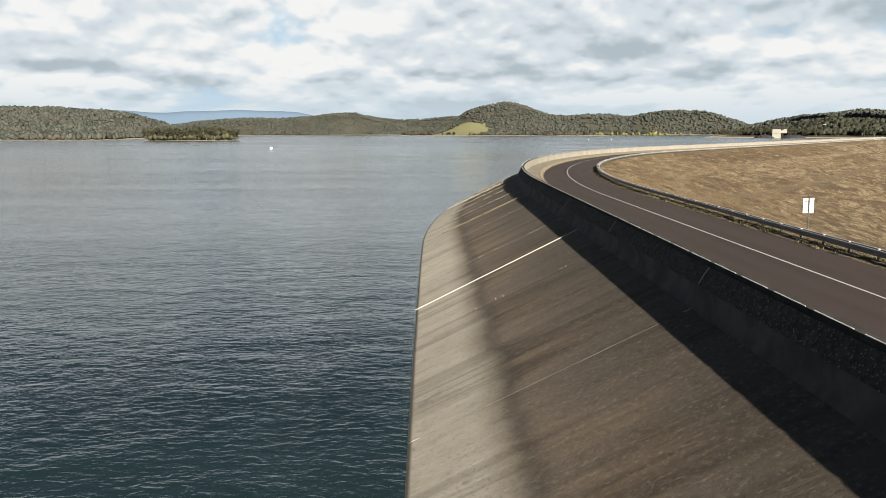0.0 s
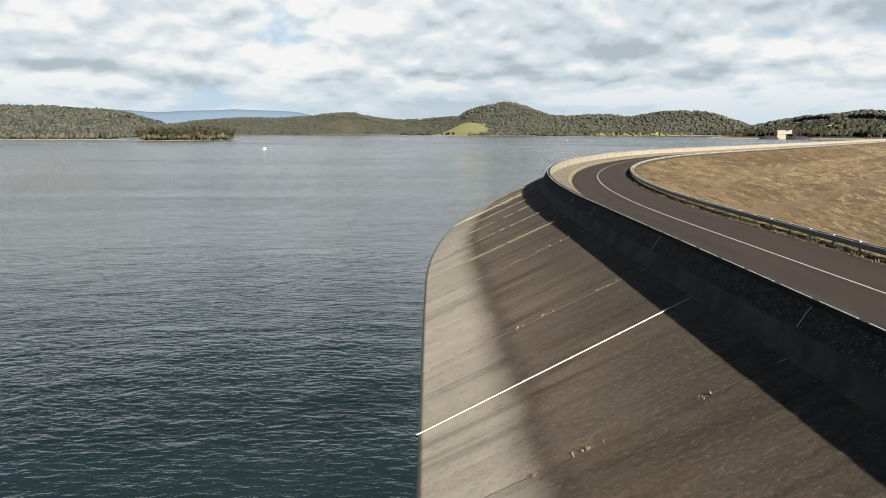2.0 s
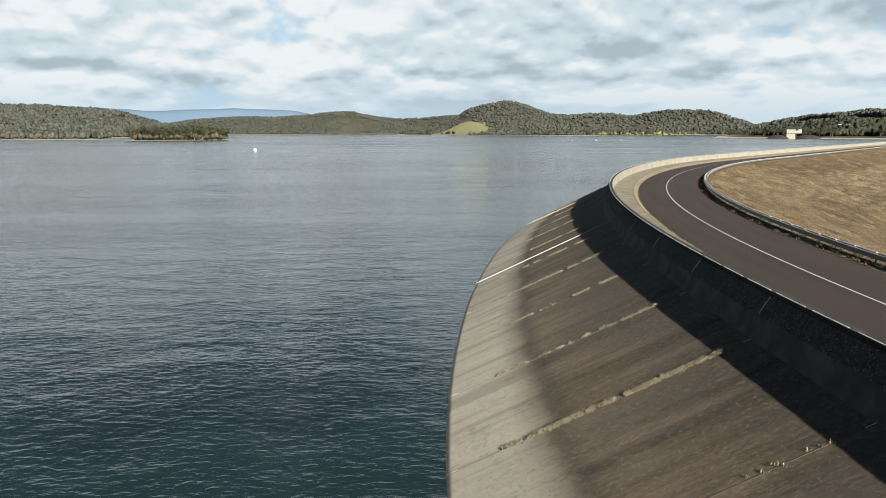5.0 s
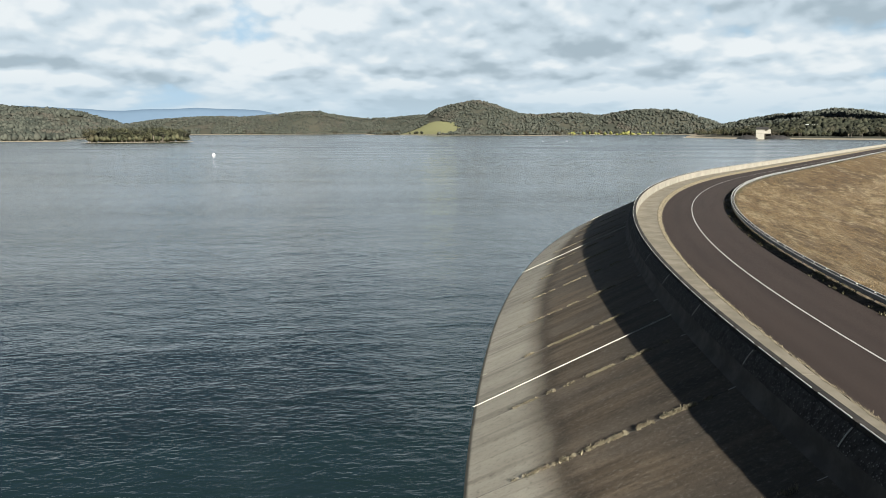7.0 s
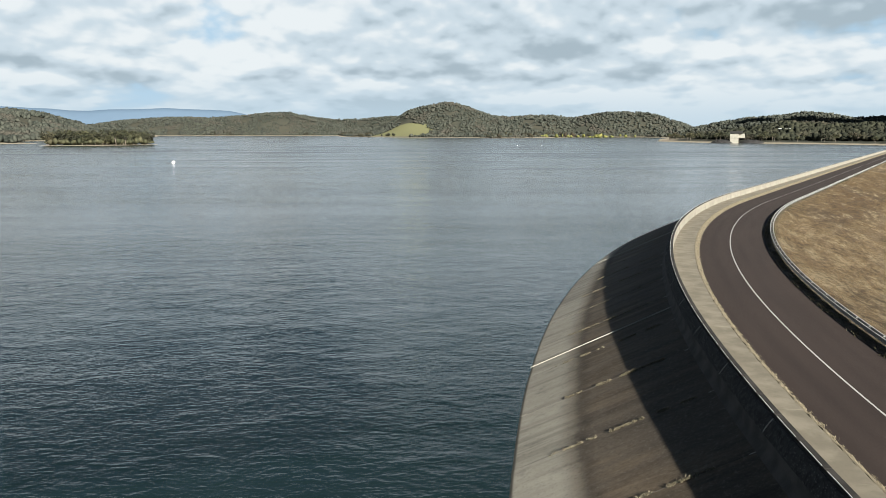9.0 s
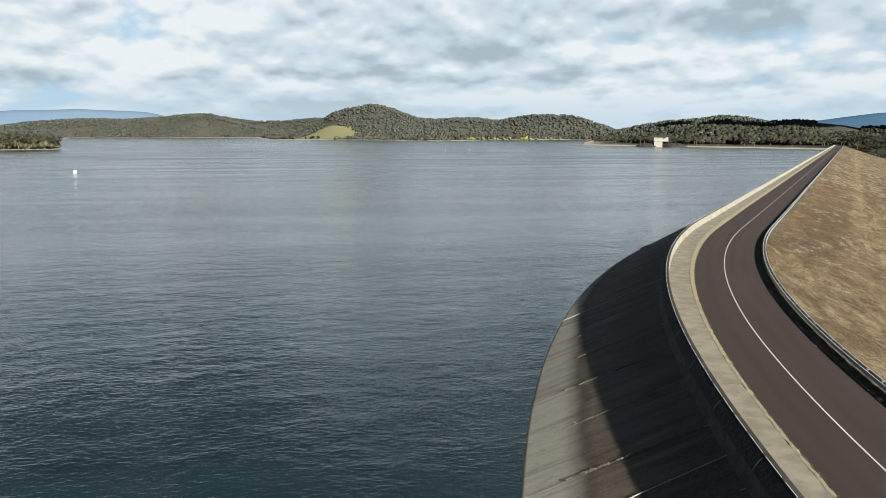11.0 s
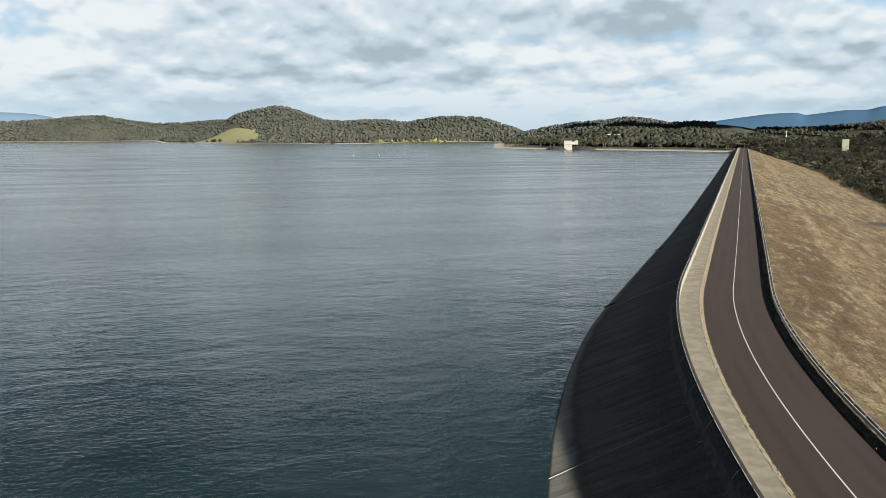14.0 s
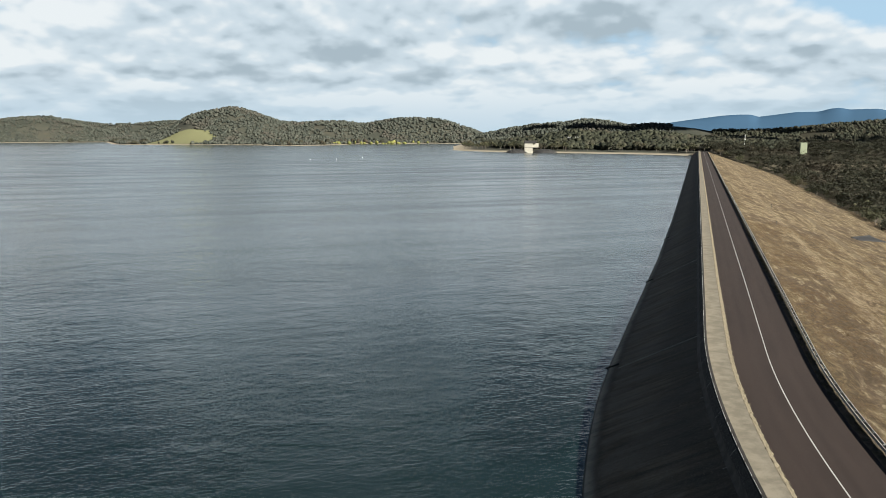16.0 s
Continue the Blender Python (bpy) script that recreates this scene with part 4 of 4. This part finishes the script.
def crowns(name, at, radius, height, mat, seed, jitter=0.3, offset=0.45, shape=None):
    """Many lumpy crowns in one mesh: at (n, 3) ground places, radius and height (n)."""
    rng_ = np.random.default_rng(seed)
    n_ = len(at)
    ICO_V, ICO_F = shape or (OCT_V, OCT_F)
    a_ = rng_.uniform(0, 6.28, n_)
    v = ICO_V[None] * (1 + rng_.normal(0, jitter, (n_, len(ICO_V), 1)))
    v = v * np.stack([radius, radius * rng_.uniform(0.75, 1.25, n_), height * 0.5], -1)[:, None]
    v = np.stack([v[..., 0] * np.cos(a_)[:, None] - v[..., 1] * np.sin(a_)[:, None], v[..., 0] * np.sin(a_)[:, None] + v[..., 1] * np.cos(a_)[:, None], v[..., 2]], -1)
    v = v + np.asarray(at)[:, None] + np.stack([0 * height, 0 * height, height * offset], -1)[:, None]
    f = ICO_F[None] + (np.arange(n_) * len(ICO_V))[:, None, None]
    f = f.reshape(-1, 3)
    me_ = bpy.data.meshes.new(name)
    me_.vertices.add(n_ * len(ICO_V))
    me_.vertices.foreach_set("co", v.astype(np.float32).ravel())
    me_.loops.add(f.size)
    me_.loops.foreach_set("vertex_index", f.astype(np.int32).ravel())
    me_.polygons.add(len(f))
    me_.polygons.foreach_set("loop_start", np.arange(0, f.size, 3, dtype=np.int32))
    me_.materials.append(mat)
    me_.update(calc_edges=True)
    return me_


def scatter(n_, az0, az1, r0, r1, seed):
    rng_ = np.random.default_rng(seed)
    az = np.radians(rng_.uniform(az0, az1, n_))
    r = np.sqrt(rng_.uniform(r0 * r0, r1 * r1, n_))
    return 10 + r * np.sin(az), 100 + r * np.cos(az), rng_


def lumps(x, y, scale, seed):
    rng_ = np.random.default_rng(seed)
    out = 0
    for _ in range(5):
        a, b = rng_.normal(0, 1 / scale, 2)
        out = out + np.sin(a * x + b * y + rng_.uniform(0, 6.28))
    return out / 3


def forest(name, label, n_, az0, az1, r0, r1, seed, mat, size, keep):
    x, y, rng_ = scatter(n_, az0, az1, r0, r1, seed)
    s, d = stations(x, y)
    sd = lake_distance(x, y)
    ok = keep(x, y, s, d, sd)
    x, y, s, d = x[ok], y[ok], s[ok], d[ok]
    z = ground_height(x, y, s, d)
    h = size * rng_.uniform(0.5, 1.6, len(x))
    at = np.stack([x, y, z - 1], -1)
    return thing(name, label, "forest", "stuff", data=crowns(name, at, h * rng_.uniform(0.40, 0.62, len(x)), h, mat, seed))


def off_paddock(x, y):
    return ((x - 65) / 100) ** 2 + ((y - 2700) / 145) ** 2 > 0.85


def upstream_hills(x, y, s, d, sd):
    return (sd > 14) & ((d < -20) | (s > 1440)) & off_paddock(x, y) & (lumps(x, y, 45, 3) > -0.75)


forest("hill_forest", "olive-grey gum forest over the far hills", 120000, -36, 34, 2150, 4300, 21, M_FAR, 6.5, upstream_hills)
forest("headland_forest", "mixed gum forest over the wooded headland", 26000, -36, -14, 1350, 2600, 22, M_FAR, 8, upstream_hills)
forest("far_bush", "dark bush spreading to the far hills", 32000, 30, 62, 1000, 3600, 23, M_MID, 6,
       lambda x, y, s, d, sd: (sd > 20) & ((d > 560) | ((s > 1490) & (d > 40))) & (lumps(x, y, 60, 5) > -0.9))


def gum_tree(height, seed, mat, spread=0.34, leaves=26):
    """A gum: leaning trunk, forking limbs, and a broken crown of leaf clumps."""
    rng_ = np.random.default_rng(seed)
    bm_ = bmesh.new()

    def limb(a, b, r0, r1):
        way_ = b - a
        m_ = Matrix.Translation((a + b) / 2) @ way_.to_track_quat("Z", "Y").to_matrix().to_4x4()
        bmesh.ops.create_cone(bm_, segments=6, radius1=r0, radius2=r1, depth=way_.length, cap_ends=True, matrix=m_)

    foot_ = Vector((0, 0, -0.6))
    fork = Vector((rng_.normal(0, 0.05) * height, rng_.normal(0, 0.05) * height, height * rng_.uniform(0.28, 0.4)))
    limb(foot_, fork, height * 0.026, height * 0.019)
    tips = []
    for k_ in range(6):
        a = 6.283 * k_ / 6 + rng_.uniform(-0.5, 0.5)
        reach = height * spread * rng_.uniform(0.45, 1.0)
        tip = Vector((math.cos(a) * reach, math.sin(a) * reach, height * rng_.uniform(0.55, 0.92)))
        mid_ = fork.lerp(tip, 0.5) + Vector((0, 0, 0.04 * height))
        limb(fork, mid_, height * 0.013, height * 0.009)
        limb(mid_, tip, height * 0.009, height * 0.004)
        tips += [tip, mid_.lerp(tip, 0.4) + Vector(rng_.normal(0, 0.05, 3)) * height]
    tips.append(Vector((0, 0, height * 0.92)))
    trunk_me = bpy.data.meshes.new("trunk")
    bm_.to_mesh(trunk_me)
    bm_.free()
    trunk_me.materials.append(M_BARK)
    tri = []
    for c in tips:
        r = height * rng_.uniform(0.09, 0.16)
        for _k in range(leaves):
            o = rng_.normal(0, 1, 3)
            o = o / np.linalg.norm(o) * r * rng_.uniform(0.45, 1.05) * np.array([1.15, 1.15, 0.75])
            e = rng_.normal(0, 1, (3, 3)) * height * 0.040
            tri.append(np.array(c) + o + e)
    return trunk_me, soup("crown", np.concatenate(tri), mat)


GUMS = [gum_tree(1.0, 100 + k_, M_GUM if k_ % 3 else M_MID, 0.30 + 0.03 * (k_ % 3)) for k_ in range(7)]


def plant(x, y, z, h, which, turn, label, group, fat=1.0):
    root = thing("gum_tree", label, "tree", group=group)
    root.matrix_world = Matrix.Translation((x, y, z)) @ Matrix.Rotation(turn, 4, "Z") @ Matrix.Diagonal((h * fat, h * fat, h, 1))
    for name_, me_ in zip(("trunk", "crown"), GUMS[which]):
        o_ = new(name_, me_)
        o_.parent = root
    return root


def grove(n_, xs, ys, hs, seed, label, group, fat=1.0, sink=0.3):
    rng_ = np.random.default_rng(seed)
    z = ground_height(np.asarray(xs), np.asarray(ys))
    for x, y, zz, h in zip(xs, ys, z, hs):
        plant(float(x), float(y), float(zz) - sink, float(h), int(rng_.integers(len(GUMS))), rng_.uniform(0, 6.28), label, group, fat * rng_.uniform(0.85, 1.2))


def tree_soup(name, label, x, y, hs, seed, fat=1.0, zs=None):
    """A wood too dense to count: the same gums, merged."""
    rng_ = np.random.default_rng(seed)
    z = ground_height(np.asarray(x), np.asarray(y)) if zs is None else zs
    packs = []
    for trunk_me, crown_me in GUMS:
        v = np.empty(len(crown_me.vertices) * 3, np.float32)
        crown_me.vertices.foreach_get("co", v)
        packs.append(v.reshape(-1, 3, 3))
    tri = []
    for i in range(len(x)):
        c = packs[int(rng_.integers(len(packs)))]
        c = c[rng_.random(len(c)) < 0.38]
        a = rng_.uniform(0, 6.28)
        rot = np.array([[math.cos(a), -math.sin(a), 0], [math.sin(a), math.cos(a), 0], [0, 0, 1]])
        k_ = fat * rng_.uniform(0.9, 1.3)
        tri.append((c @ rot.T * np.array([hs[i] * k_, hs[i] * k_, hs[i]]) + np.array([x[i], y[i], z[i] - 0.8])).reshape(-1, 3))
    return thing(name, label, "bush", "stuff", data=soup(name, np.concatenate(tri), M_BUSH))


# island
rng = np.random.default_rng(31)
u, v = rng.uniform(-1, 1, 520), rng.uniform(-1, 1, 520)
ok = u * u + v * v < 0.85
u, v = u[ok] * 78, v[ok] * 27
ix, iy = _isl[0] + u * 0.80 - v * 0.60, _isl[1] + u * 0.60 + v * 0.80
thing("island_scrub", "olive scrub under the trees of the island", "bushes", "stuff",
      data=crowns("island_scrub", np.stack([ix, iy, 0 * ix + 0.8], -1), rng.uniform(2.5, 4.5, len(ix)), rng.uniform(6, 13, len(ix)), M_GUM, 52, 0.3))
grove(0, ix[:95], iy[:95], rng.uniform(13, 21, 95), 41, "slender gum tree on the low wooded island", "trees on the island", 1.3)

# the shore below the round hill and the spit with the tower
xs, ys, hs = [], [], []
for (ax, ay), (bx, by), n_, inland in (((700, 1285), (588, 1425), 17, 60), ((588, 1425), (542, 1580), 22, 60), ((542, 1580), (600, 1800), 32, 60), ((750, 1190), (700, 1285), 13, 50)):
    for _ in range(n_):
        t = rng.uniform(0, 1)
        off_ = rng.uniform(34, 34 + inland) if inland == 60 and ay < 1500 and ay > 1250 else rng.uniform(12, 12 + inland)
        nx, ny = (by - ay), -(bx - ax)
        q = math.hypot(nx, ny)
        xs.append(ax + (bx - ax) * t + nx / q * off_)
        ys.append(ay + (by - ay) * t + ny / q * off_)
        hs.append(rng.uniform(8, 16))
grove(0, xs, ys, hs, 42, "gum tree on the shore of the spit", "trees on the spit", 1.1)
forest("spit_forest", "gum forest on the spit behind the tower", 26000, 19, 40, 1080, 2300, 24, M_MID, 8,
       lambda x, y, s, d, sd: (sd > 75) & ((d < -15) | (s > 1440)))
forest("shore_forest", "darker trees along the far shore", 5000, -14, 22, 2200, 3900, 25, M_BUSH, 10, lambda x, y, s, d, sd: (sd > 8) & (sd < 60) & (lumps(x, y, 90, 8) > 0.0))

# yellow-green wattles along the far beach
xs, ys = [], []
for _ in range(26):
    t = rng.uniform(0, 1)
    xs.append(470 + 330 * t + rng.normal(0, 8))
    ys.append(2440 + 140 * t + rng.uniform(0, 40))
zs = ground_height(np.array(xs), np.array(ys))
thing("wattle_trees", "yellow-green trees in a row behind the beach", "trees", "stuff",
      data=crowns("wattle_trees", np.stack([xs, ys, zs - 1], -1), rng.uniform(4, 8, 26), rng.uniform(7, 13, 26), M_WATTLE, 51))

# bush below the dam: the front rows one by one, the rest as one wood
def clear_of_slope(s, d):
    p_ = dam(s, d, 0)
    return p_, ground_height(p_[:, 0], p_[:, 1], s, d) > slope_z(d) - 0.4


ss_ = np.repeat(np.linspace(300, 1440, 118), 40) + rng.uniform(-4, 4, 40 * 118)
dd_ = np.tile(np.linspace(19, 128, 40), 118)
p, ok = clear_of_slope(ss_, dd_)
first = {}
for i in np.flatnonzero(ok):
    first.setdefault(i // 40, i)
front = np.array(sorted(first.values()))
jig = rng.uniform(-9, 8, len(front))
p = dam(ss_[front], dd_[front] + jig, 0)
grove(0, p[:, 0], p[:, 1], rng.uniform(6, 11, len(front)), 43, "grey-green gum tree at the edge of the bush", "trees below the dam", 1.3, sink=0.0)
m = 12000
ss_, dd_ = rng.uniform(280, 1560, m), 19 + 640 * rng.beta(1.0, 1.35, m)
p, ok = clear_of_slope(ss_, dd_ - 4)
p = p[ok][:5600]
tree_soup("bush", "dense dark gum bush filling the valley below the dam", p[:, 0], p[:, 1], rng.uniform(5, 19, len(p)) * rng.uniform(0.7, 1.1, len(p)), 44, 1.3)

# ---- instrument posts and the toe drain on the grass slope ----
def instrument_post(s, d):
    z = slope_z(d)
    root = thing("instrument_post", "short dark instrument post in the dry grass", "post", group="posts on the slope")
    root.location = Vector(dam(s, d, z - 0.1))
    bm_ = bmesh.new()
    bmesh.ops.create_cone(bm_, segments=8, radius1=0.10, radius2=0.09, depth=1.5, cap_ends=True, matrix=Matrix.Translation((0, 0, 0.75)))
    part("pole", bm_, M_POST, root)
    bm_ = bmesh.new()
    box(bm_, (0.3, 0.3, 0.25), (0, 0, 1.55), 0.3, 0.03)
    part("cap", bm_, M_CAP, root)


for s, d in ((640, 58), (646, 60), (652, 59), (905, 60), (912, 62), (560, 30), (470, 24)):
    instrument_post(s, d)

def toe_drain():
    """A widening channel with low rims, set slantwise into the foot of the slope."""
    verts, faces = [], []
    for k_ in range(13):
        t_ = k_ / 12
        s_, d_, w_ = 530 + 52 * t_, 58.0 + 19 * t_, 1.2 + 3.4 * t_
        for o_, up_ in ((-w_ - 0.6, -0.2), (-w_ - 0.4, 0.35), (-w_, 0.35), (-w_ + 0.1, 0.06), (w_ - 0.1, 0.06), (w_, 0.35), (w_ + 0.4, 0.35), (w_ + 0.6, -0.2)):
            dd = d_ - 0.6 * o_
            verts.append(dam(s_ + 0.8 * o_, dd, slope_z(dd) + up_))
    for k_ in range(12):
        faces += [(k_ * 8 + j_, k_ * 8 + j_ + 8, k_ * 8 + j_ + 9, k_ * 8 + j_ + 1) for j_ in range(7)]
    thing("toe_drain", "dark drain channel at the foot of the slope", "drain", data=mesh_of("toe_drain", verts, faces, M_DARK))


toe_drain()

# ---- intake tower on the spit ----
def intake_tower(x, y, turn):
    root = thing("intake_tower", "pale concrete intake tower with a dark flat roof in the water", "tower")
    root.matrix_world = Matrix.Translation((x, y, 0)) @ Matrix.Rotation(turn, 4, "Z")
    for name_, size_, at_, mat_, label_ in (
            ("shaft", (13.5, 15, 21), (-2.5, 0, 5.6), M_TOWER, "water-stained concrete shaft"), ("band", (14.3, 15.8, 0.6), (-2.5, 0, 8.6), M_LIP, ""),
            ("gate_house", (10.0, 12, 7.0), (9.0, 2.5, 12.4), M_TOWER, ""), ("floor_slab", (11.0, 13, 0.8), (9.2, 2.5, 8.6), M_LIP, ""),
            ("roof", (20.5, 17.5, 4.0), (0.6, 0, 18.1), M_DARK, "dark overhanging flat roof")):
        bm_ = bmesh.new()
        box(bm_, size_, at_, 0, 0.15)
        part(name_, bm_, mat_, root, label_)
    bm_ = bmesh.new()
    box(bm_, (3.6, 40, 1.2), (6, 26, 9.4), 0, 0.1)
    part("bridge", bm_, M_LIP, root)
    return root


intake_tower(591, 1412, radians(-24))


def shadow_arm(x, y, turn, length, label):
    """A rounded dark bank that stands in for the shadowed arches beside the tower."""
    bm_ = bmesh.new()
    bmesh.ops.create_uvsphere(bm_, u_segments=28, v_segments=14, radius=1.0, matrix=Matrix.Translation((x, y, -1.5)) @ Matrix.Rotation(turn, 4, "Z") @ Matrix.Diagonal((length, 12, 7.5, 1)))
    rng_ = np.random.default_rng(int(x))
    for v_ in bm_.verts:
        v_.co += Vector(rng_.normal(0, 0.35, 3))
    me_ = bpy.data.meshes.new("stone_bank")
    bm_.to_mesh(me_)
    bm_.free()
    me_.materials.append(M_DARK)
    thing("stone_bank", label, "bank", group="banks beside the tower", data=me_)


shadow_arm(573, 1420, radians(-24), 21, "dark bank standing in for the shadowed arches beside the intake tower")
shadow_arm(613, 1401, radians(-24), 21, "dark bank standing in for the shadowed arches beside the intake tower")


def house(x, y, z, size, turn, wall_mat, roof_mat, label, flat_roof=False):
    root = thing("house", label, "building")
    root.matrix_world = Matrix.Translation((x, y, z)) @ Matrix.Rotation(turn, 4, "Z")
    w, l, h = size
    bm_ = bmesh.new()
    box(bm_, (w, l, h), (0, 0, h / 2), 0, 0.1)
    body_ = part("wall", bm_, wall_mat, root)
    for k_ in range(4):
        bm_ = bmesh.new()
        box(bm_, (w * 0.13, 0.2, h * 0.4), (w * (k_ - 1.5) * 0.23, -l / 2, h * 0.55), 0, 0.02)
        part("window", bm_, M_DARK, body_)
    bm_ = bmesh.new()
    if flat_roof:
        box(bm_, (w * 1.12, l * 1.2, h * 0.16), (0, 0, h * 1.08), 0, 0.1)
    else:
        r_ = [bm_.verts.new(c) for c in ((-w * .56, -l * .6, h), (w * .56, -l * .6, h), (w * .56, l * .6, h), (-w * .56, l * .6, h), (-w * .56, 0, h * 1.5), (w * .56, 0, h * 1.5))]
        for f_ in ((0, 1, 5, 4), (3, 4, 5, 2), (0, 4, 3), (1, 2, 5), (0, 3, 2, 1)):
            bm_.faces.new([r_[i_] for i_ in f_])
    part("roof", bm_, roof_mat, root)
    return root


def on_ground(x, y, sink=0.5):
    return float(ground_height(np.array([x]), np.array([y]))[0]) - sink


house(751, 1551, on_ground(751, 1551) + 2, (26, 10, 5), radians(-25), M_DARK, M_WHITE, "long house with a white roof among gum trees", True)
for x, y, w in ((-1150, 2250, 14), (-1080, 2320, 12), (-980, 2380, 15)):
    house(x, y, on_ground(x, y), (w, w * 0.6, 5), radians(20), M_WHITE, M_STRIP, "pale house in a clearing above the lake")

# low building across the far end of the dam
def gate_building(s, d):
    p_ = Vector(dam(s, d, Z_ROAD - 0.4))
    root = thing("gate_building", "long low flat-roofed building at the end of the dam", "building")
    root.matrix_world = Matrix.Translation(p_) @ Matrix.Rotation(-float(bearing(s)), 4, "Z")
    for x_ in (-26, -13, 3, 14, 26):
        bm_ = bmesh.new()
        box(bm_, (3.0, 6, 5), (x_, 0, 2.5), 0, 0.08)
        part("pier", bm_, M_LIP, root)
    bm_ = bmesh.new()
    box(bm_, (60, 9, 1.6), (0, 0, 5.8), 0, 0.1)
    part("roof", bm_, M_BLOCK, root, "pale concrete roof slab")
    bm_ = bmesh.new()
    box(bm_, (56, 4, 3.6), (0, 4.5, 2.0), 0, 0.1)
    part("wall", bm_, M_DARK, root)


gate_building(1472, 16)


def lamp_mast(x, y, z, h):
    root = thing("mast", "tall white mast rising above the bush", "mast")
    root.location = (x, y, z)
    bm_ = bmesh.new()
    bmesh.ops.create_cone(bm_, segments=10, radius1=0.45, radius2=0.3, depth=h, cap_ends=True, matrix=Matrix.Translation((0, 0, h / 2)))
    part("pole", bm_, M_WHITE, root)
    bm_ = bmesh.new()
    box(bm_, (1.6, 0.8, 2.2), (0, 0, h * 0.82), 0.4, 0.1)
    part("head", bm_, M_WHITE, root)


lamp_mast(837, 1184, -8, 38)


def tank_house(x, y, z):
    root = thing("tank", "pale green block-shaped tank standing above the bush", "tank")
    root.matrix_world = Matrix.Translation((x, y, z)) @ Matrix.Rotation(radians(-38), 4, "Z")
    bm_ = bmesh.new()
    box(bm_, (8.6, 8.0, 18.6 - z), (0, 0, (18.6 - z) / 2), 0, 0.2)
    part("body", bm_, M_GREEN, root)
    bm_ = bmesh.new()
    box(bm_, (9.2, 8.6, 0.7), (0, 0, 19.0 - z), 0, 0.1)
    part("lid", bm_, M_GREEN, root)


tank_house(846.0, 1076.0, on_ground(846.0, 1076.0))


# ---- small craft on the lake ----
def dinghy(x, y, turn, length, label):
    root = thing("boat", label, "boat", group="boats on the lake")
    root.matrix_world = Matrix.Translation((x, y, 0)) @ Matrix.Rotation(turn, 4, "Z")
    bm_ = bmesh.new()
    rows_ = []
    for k_ in range(7):
        t_ = k_ / 6
        w_ = 0.2 * length * (1 - max(0, t_ - 0.45) ** 2 * 3.2)
        x_ = (t_ - 0.5) * length
        rows_.append([bm_.verts.new(c) for c in ((x_, -w_, 0.75 + 0.3 * t_ * t_), (x_, -w_ * 0.75, -0.25), (x_, 0, -0.4), (x_, w_ * 0.75, -0.25), (x_, w_, 0.75 + 0.3 * t_ * t_))])
    for a_, b_ in zip(rows_, rows_[1:]):
        for j_ in range(4):
            bm_.faces.new((a_[j_], b_[j_], b_[j_ + 1], a_[j_ + 1]))
    bm_.faces.new(rows_[0])
    part("hull", bm_, M_WHITE, root)
    bm_ = bmesh.new()
    box(bm_, (length * 0.3, length * 0.26, 0.9), (-length * 0.05, 0, 0.9), 0, 0.1)
    part("cabin", bm_, M_WHITE, root)
    bm_ = bmesh.new()
    box(bm_, (length * 0.85, length * 0.3, 0.06), (0, 0, 0.5), 0, 0.02)
    part("deck", bm_, M_STRIP, root)


dinghy(-133, 632, radians(25), 2.0, "small white motor boat on open water")
for x, y, a in ((218, 1190, 10), (184, 1187, 35), (262, 1235, 120)):
    dinghy(x, y, radians(a), 0.9, "tiny white boat moored in the lake")


# ---- unseen clouds added between the sun and the hills to shade them ----
def cumulus(x, y, z, length, width, seed):
    rng_ = np.random.default_rng(seed)
    n_ = 26
    u_ = rng_.normal(0, 0.42, (n_, 2)).clip(-1, 1)
    size_ = rng_.uniform(0.10, 0.22, n_) * width * (1.15 - np.hypot(*u_.T) * 0.5)
    at_ = np.stack([x + u_[:, 0] * length, y + u_[:, 1] * width, z + rng_.uniform(0, 40, n_)], -1)
    bm_ = bmesh.new()
    bmesh.ops.create_icosphere(bm_, subdivisions=2, radius=1.0)
    sv = np.array([q.co[:] for q in bm_.verts])
    sf = np.array([[q.index for q in f_.verts] for f_ in bm_.faces])
    bm_.free()
    thing("cloud", "unseen white cloud added high up to shade the hills", "cloud", "stuff",
          data=crowns("cloud", at_, size_, size_ * 0.8, M_CLOUD, seed, 0.06, 0.3, (sv, sf)))


def shading_cloud(x, y, h, length, width, seed):
    """An unseen added cloud whose shadow lies round the ground place x, y."""
    cumulus(x + sun_way.x / sun_way.z * h, y + sun_way.y / sun_way.z * h, h, length, width, seed)


shading_cloud(1500, 2300, 800, 700, 420, 62)
shading_cloud(1330, 1560, 800, 420, 330, 64)
shading_cloud(-280, 4020, 800, 760, 200, 63)
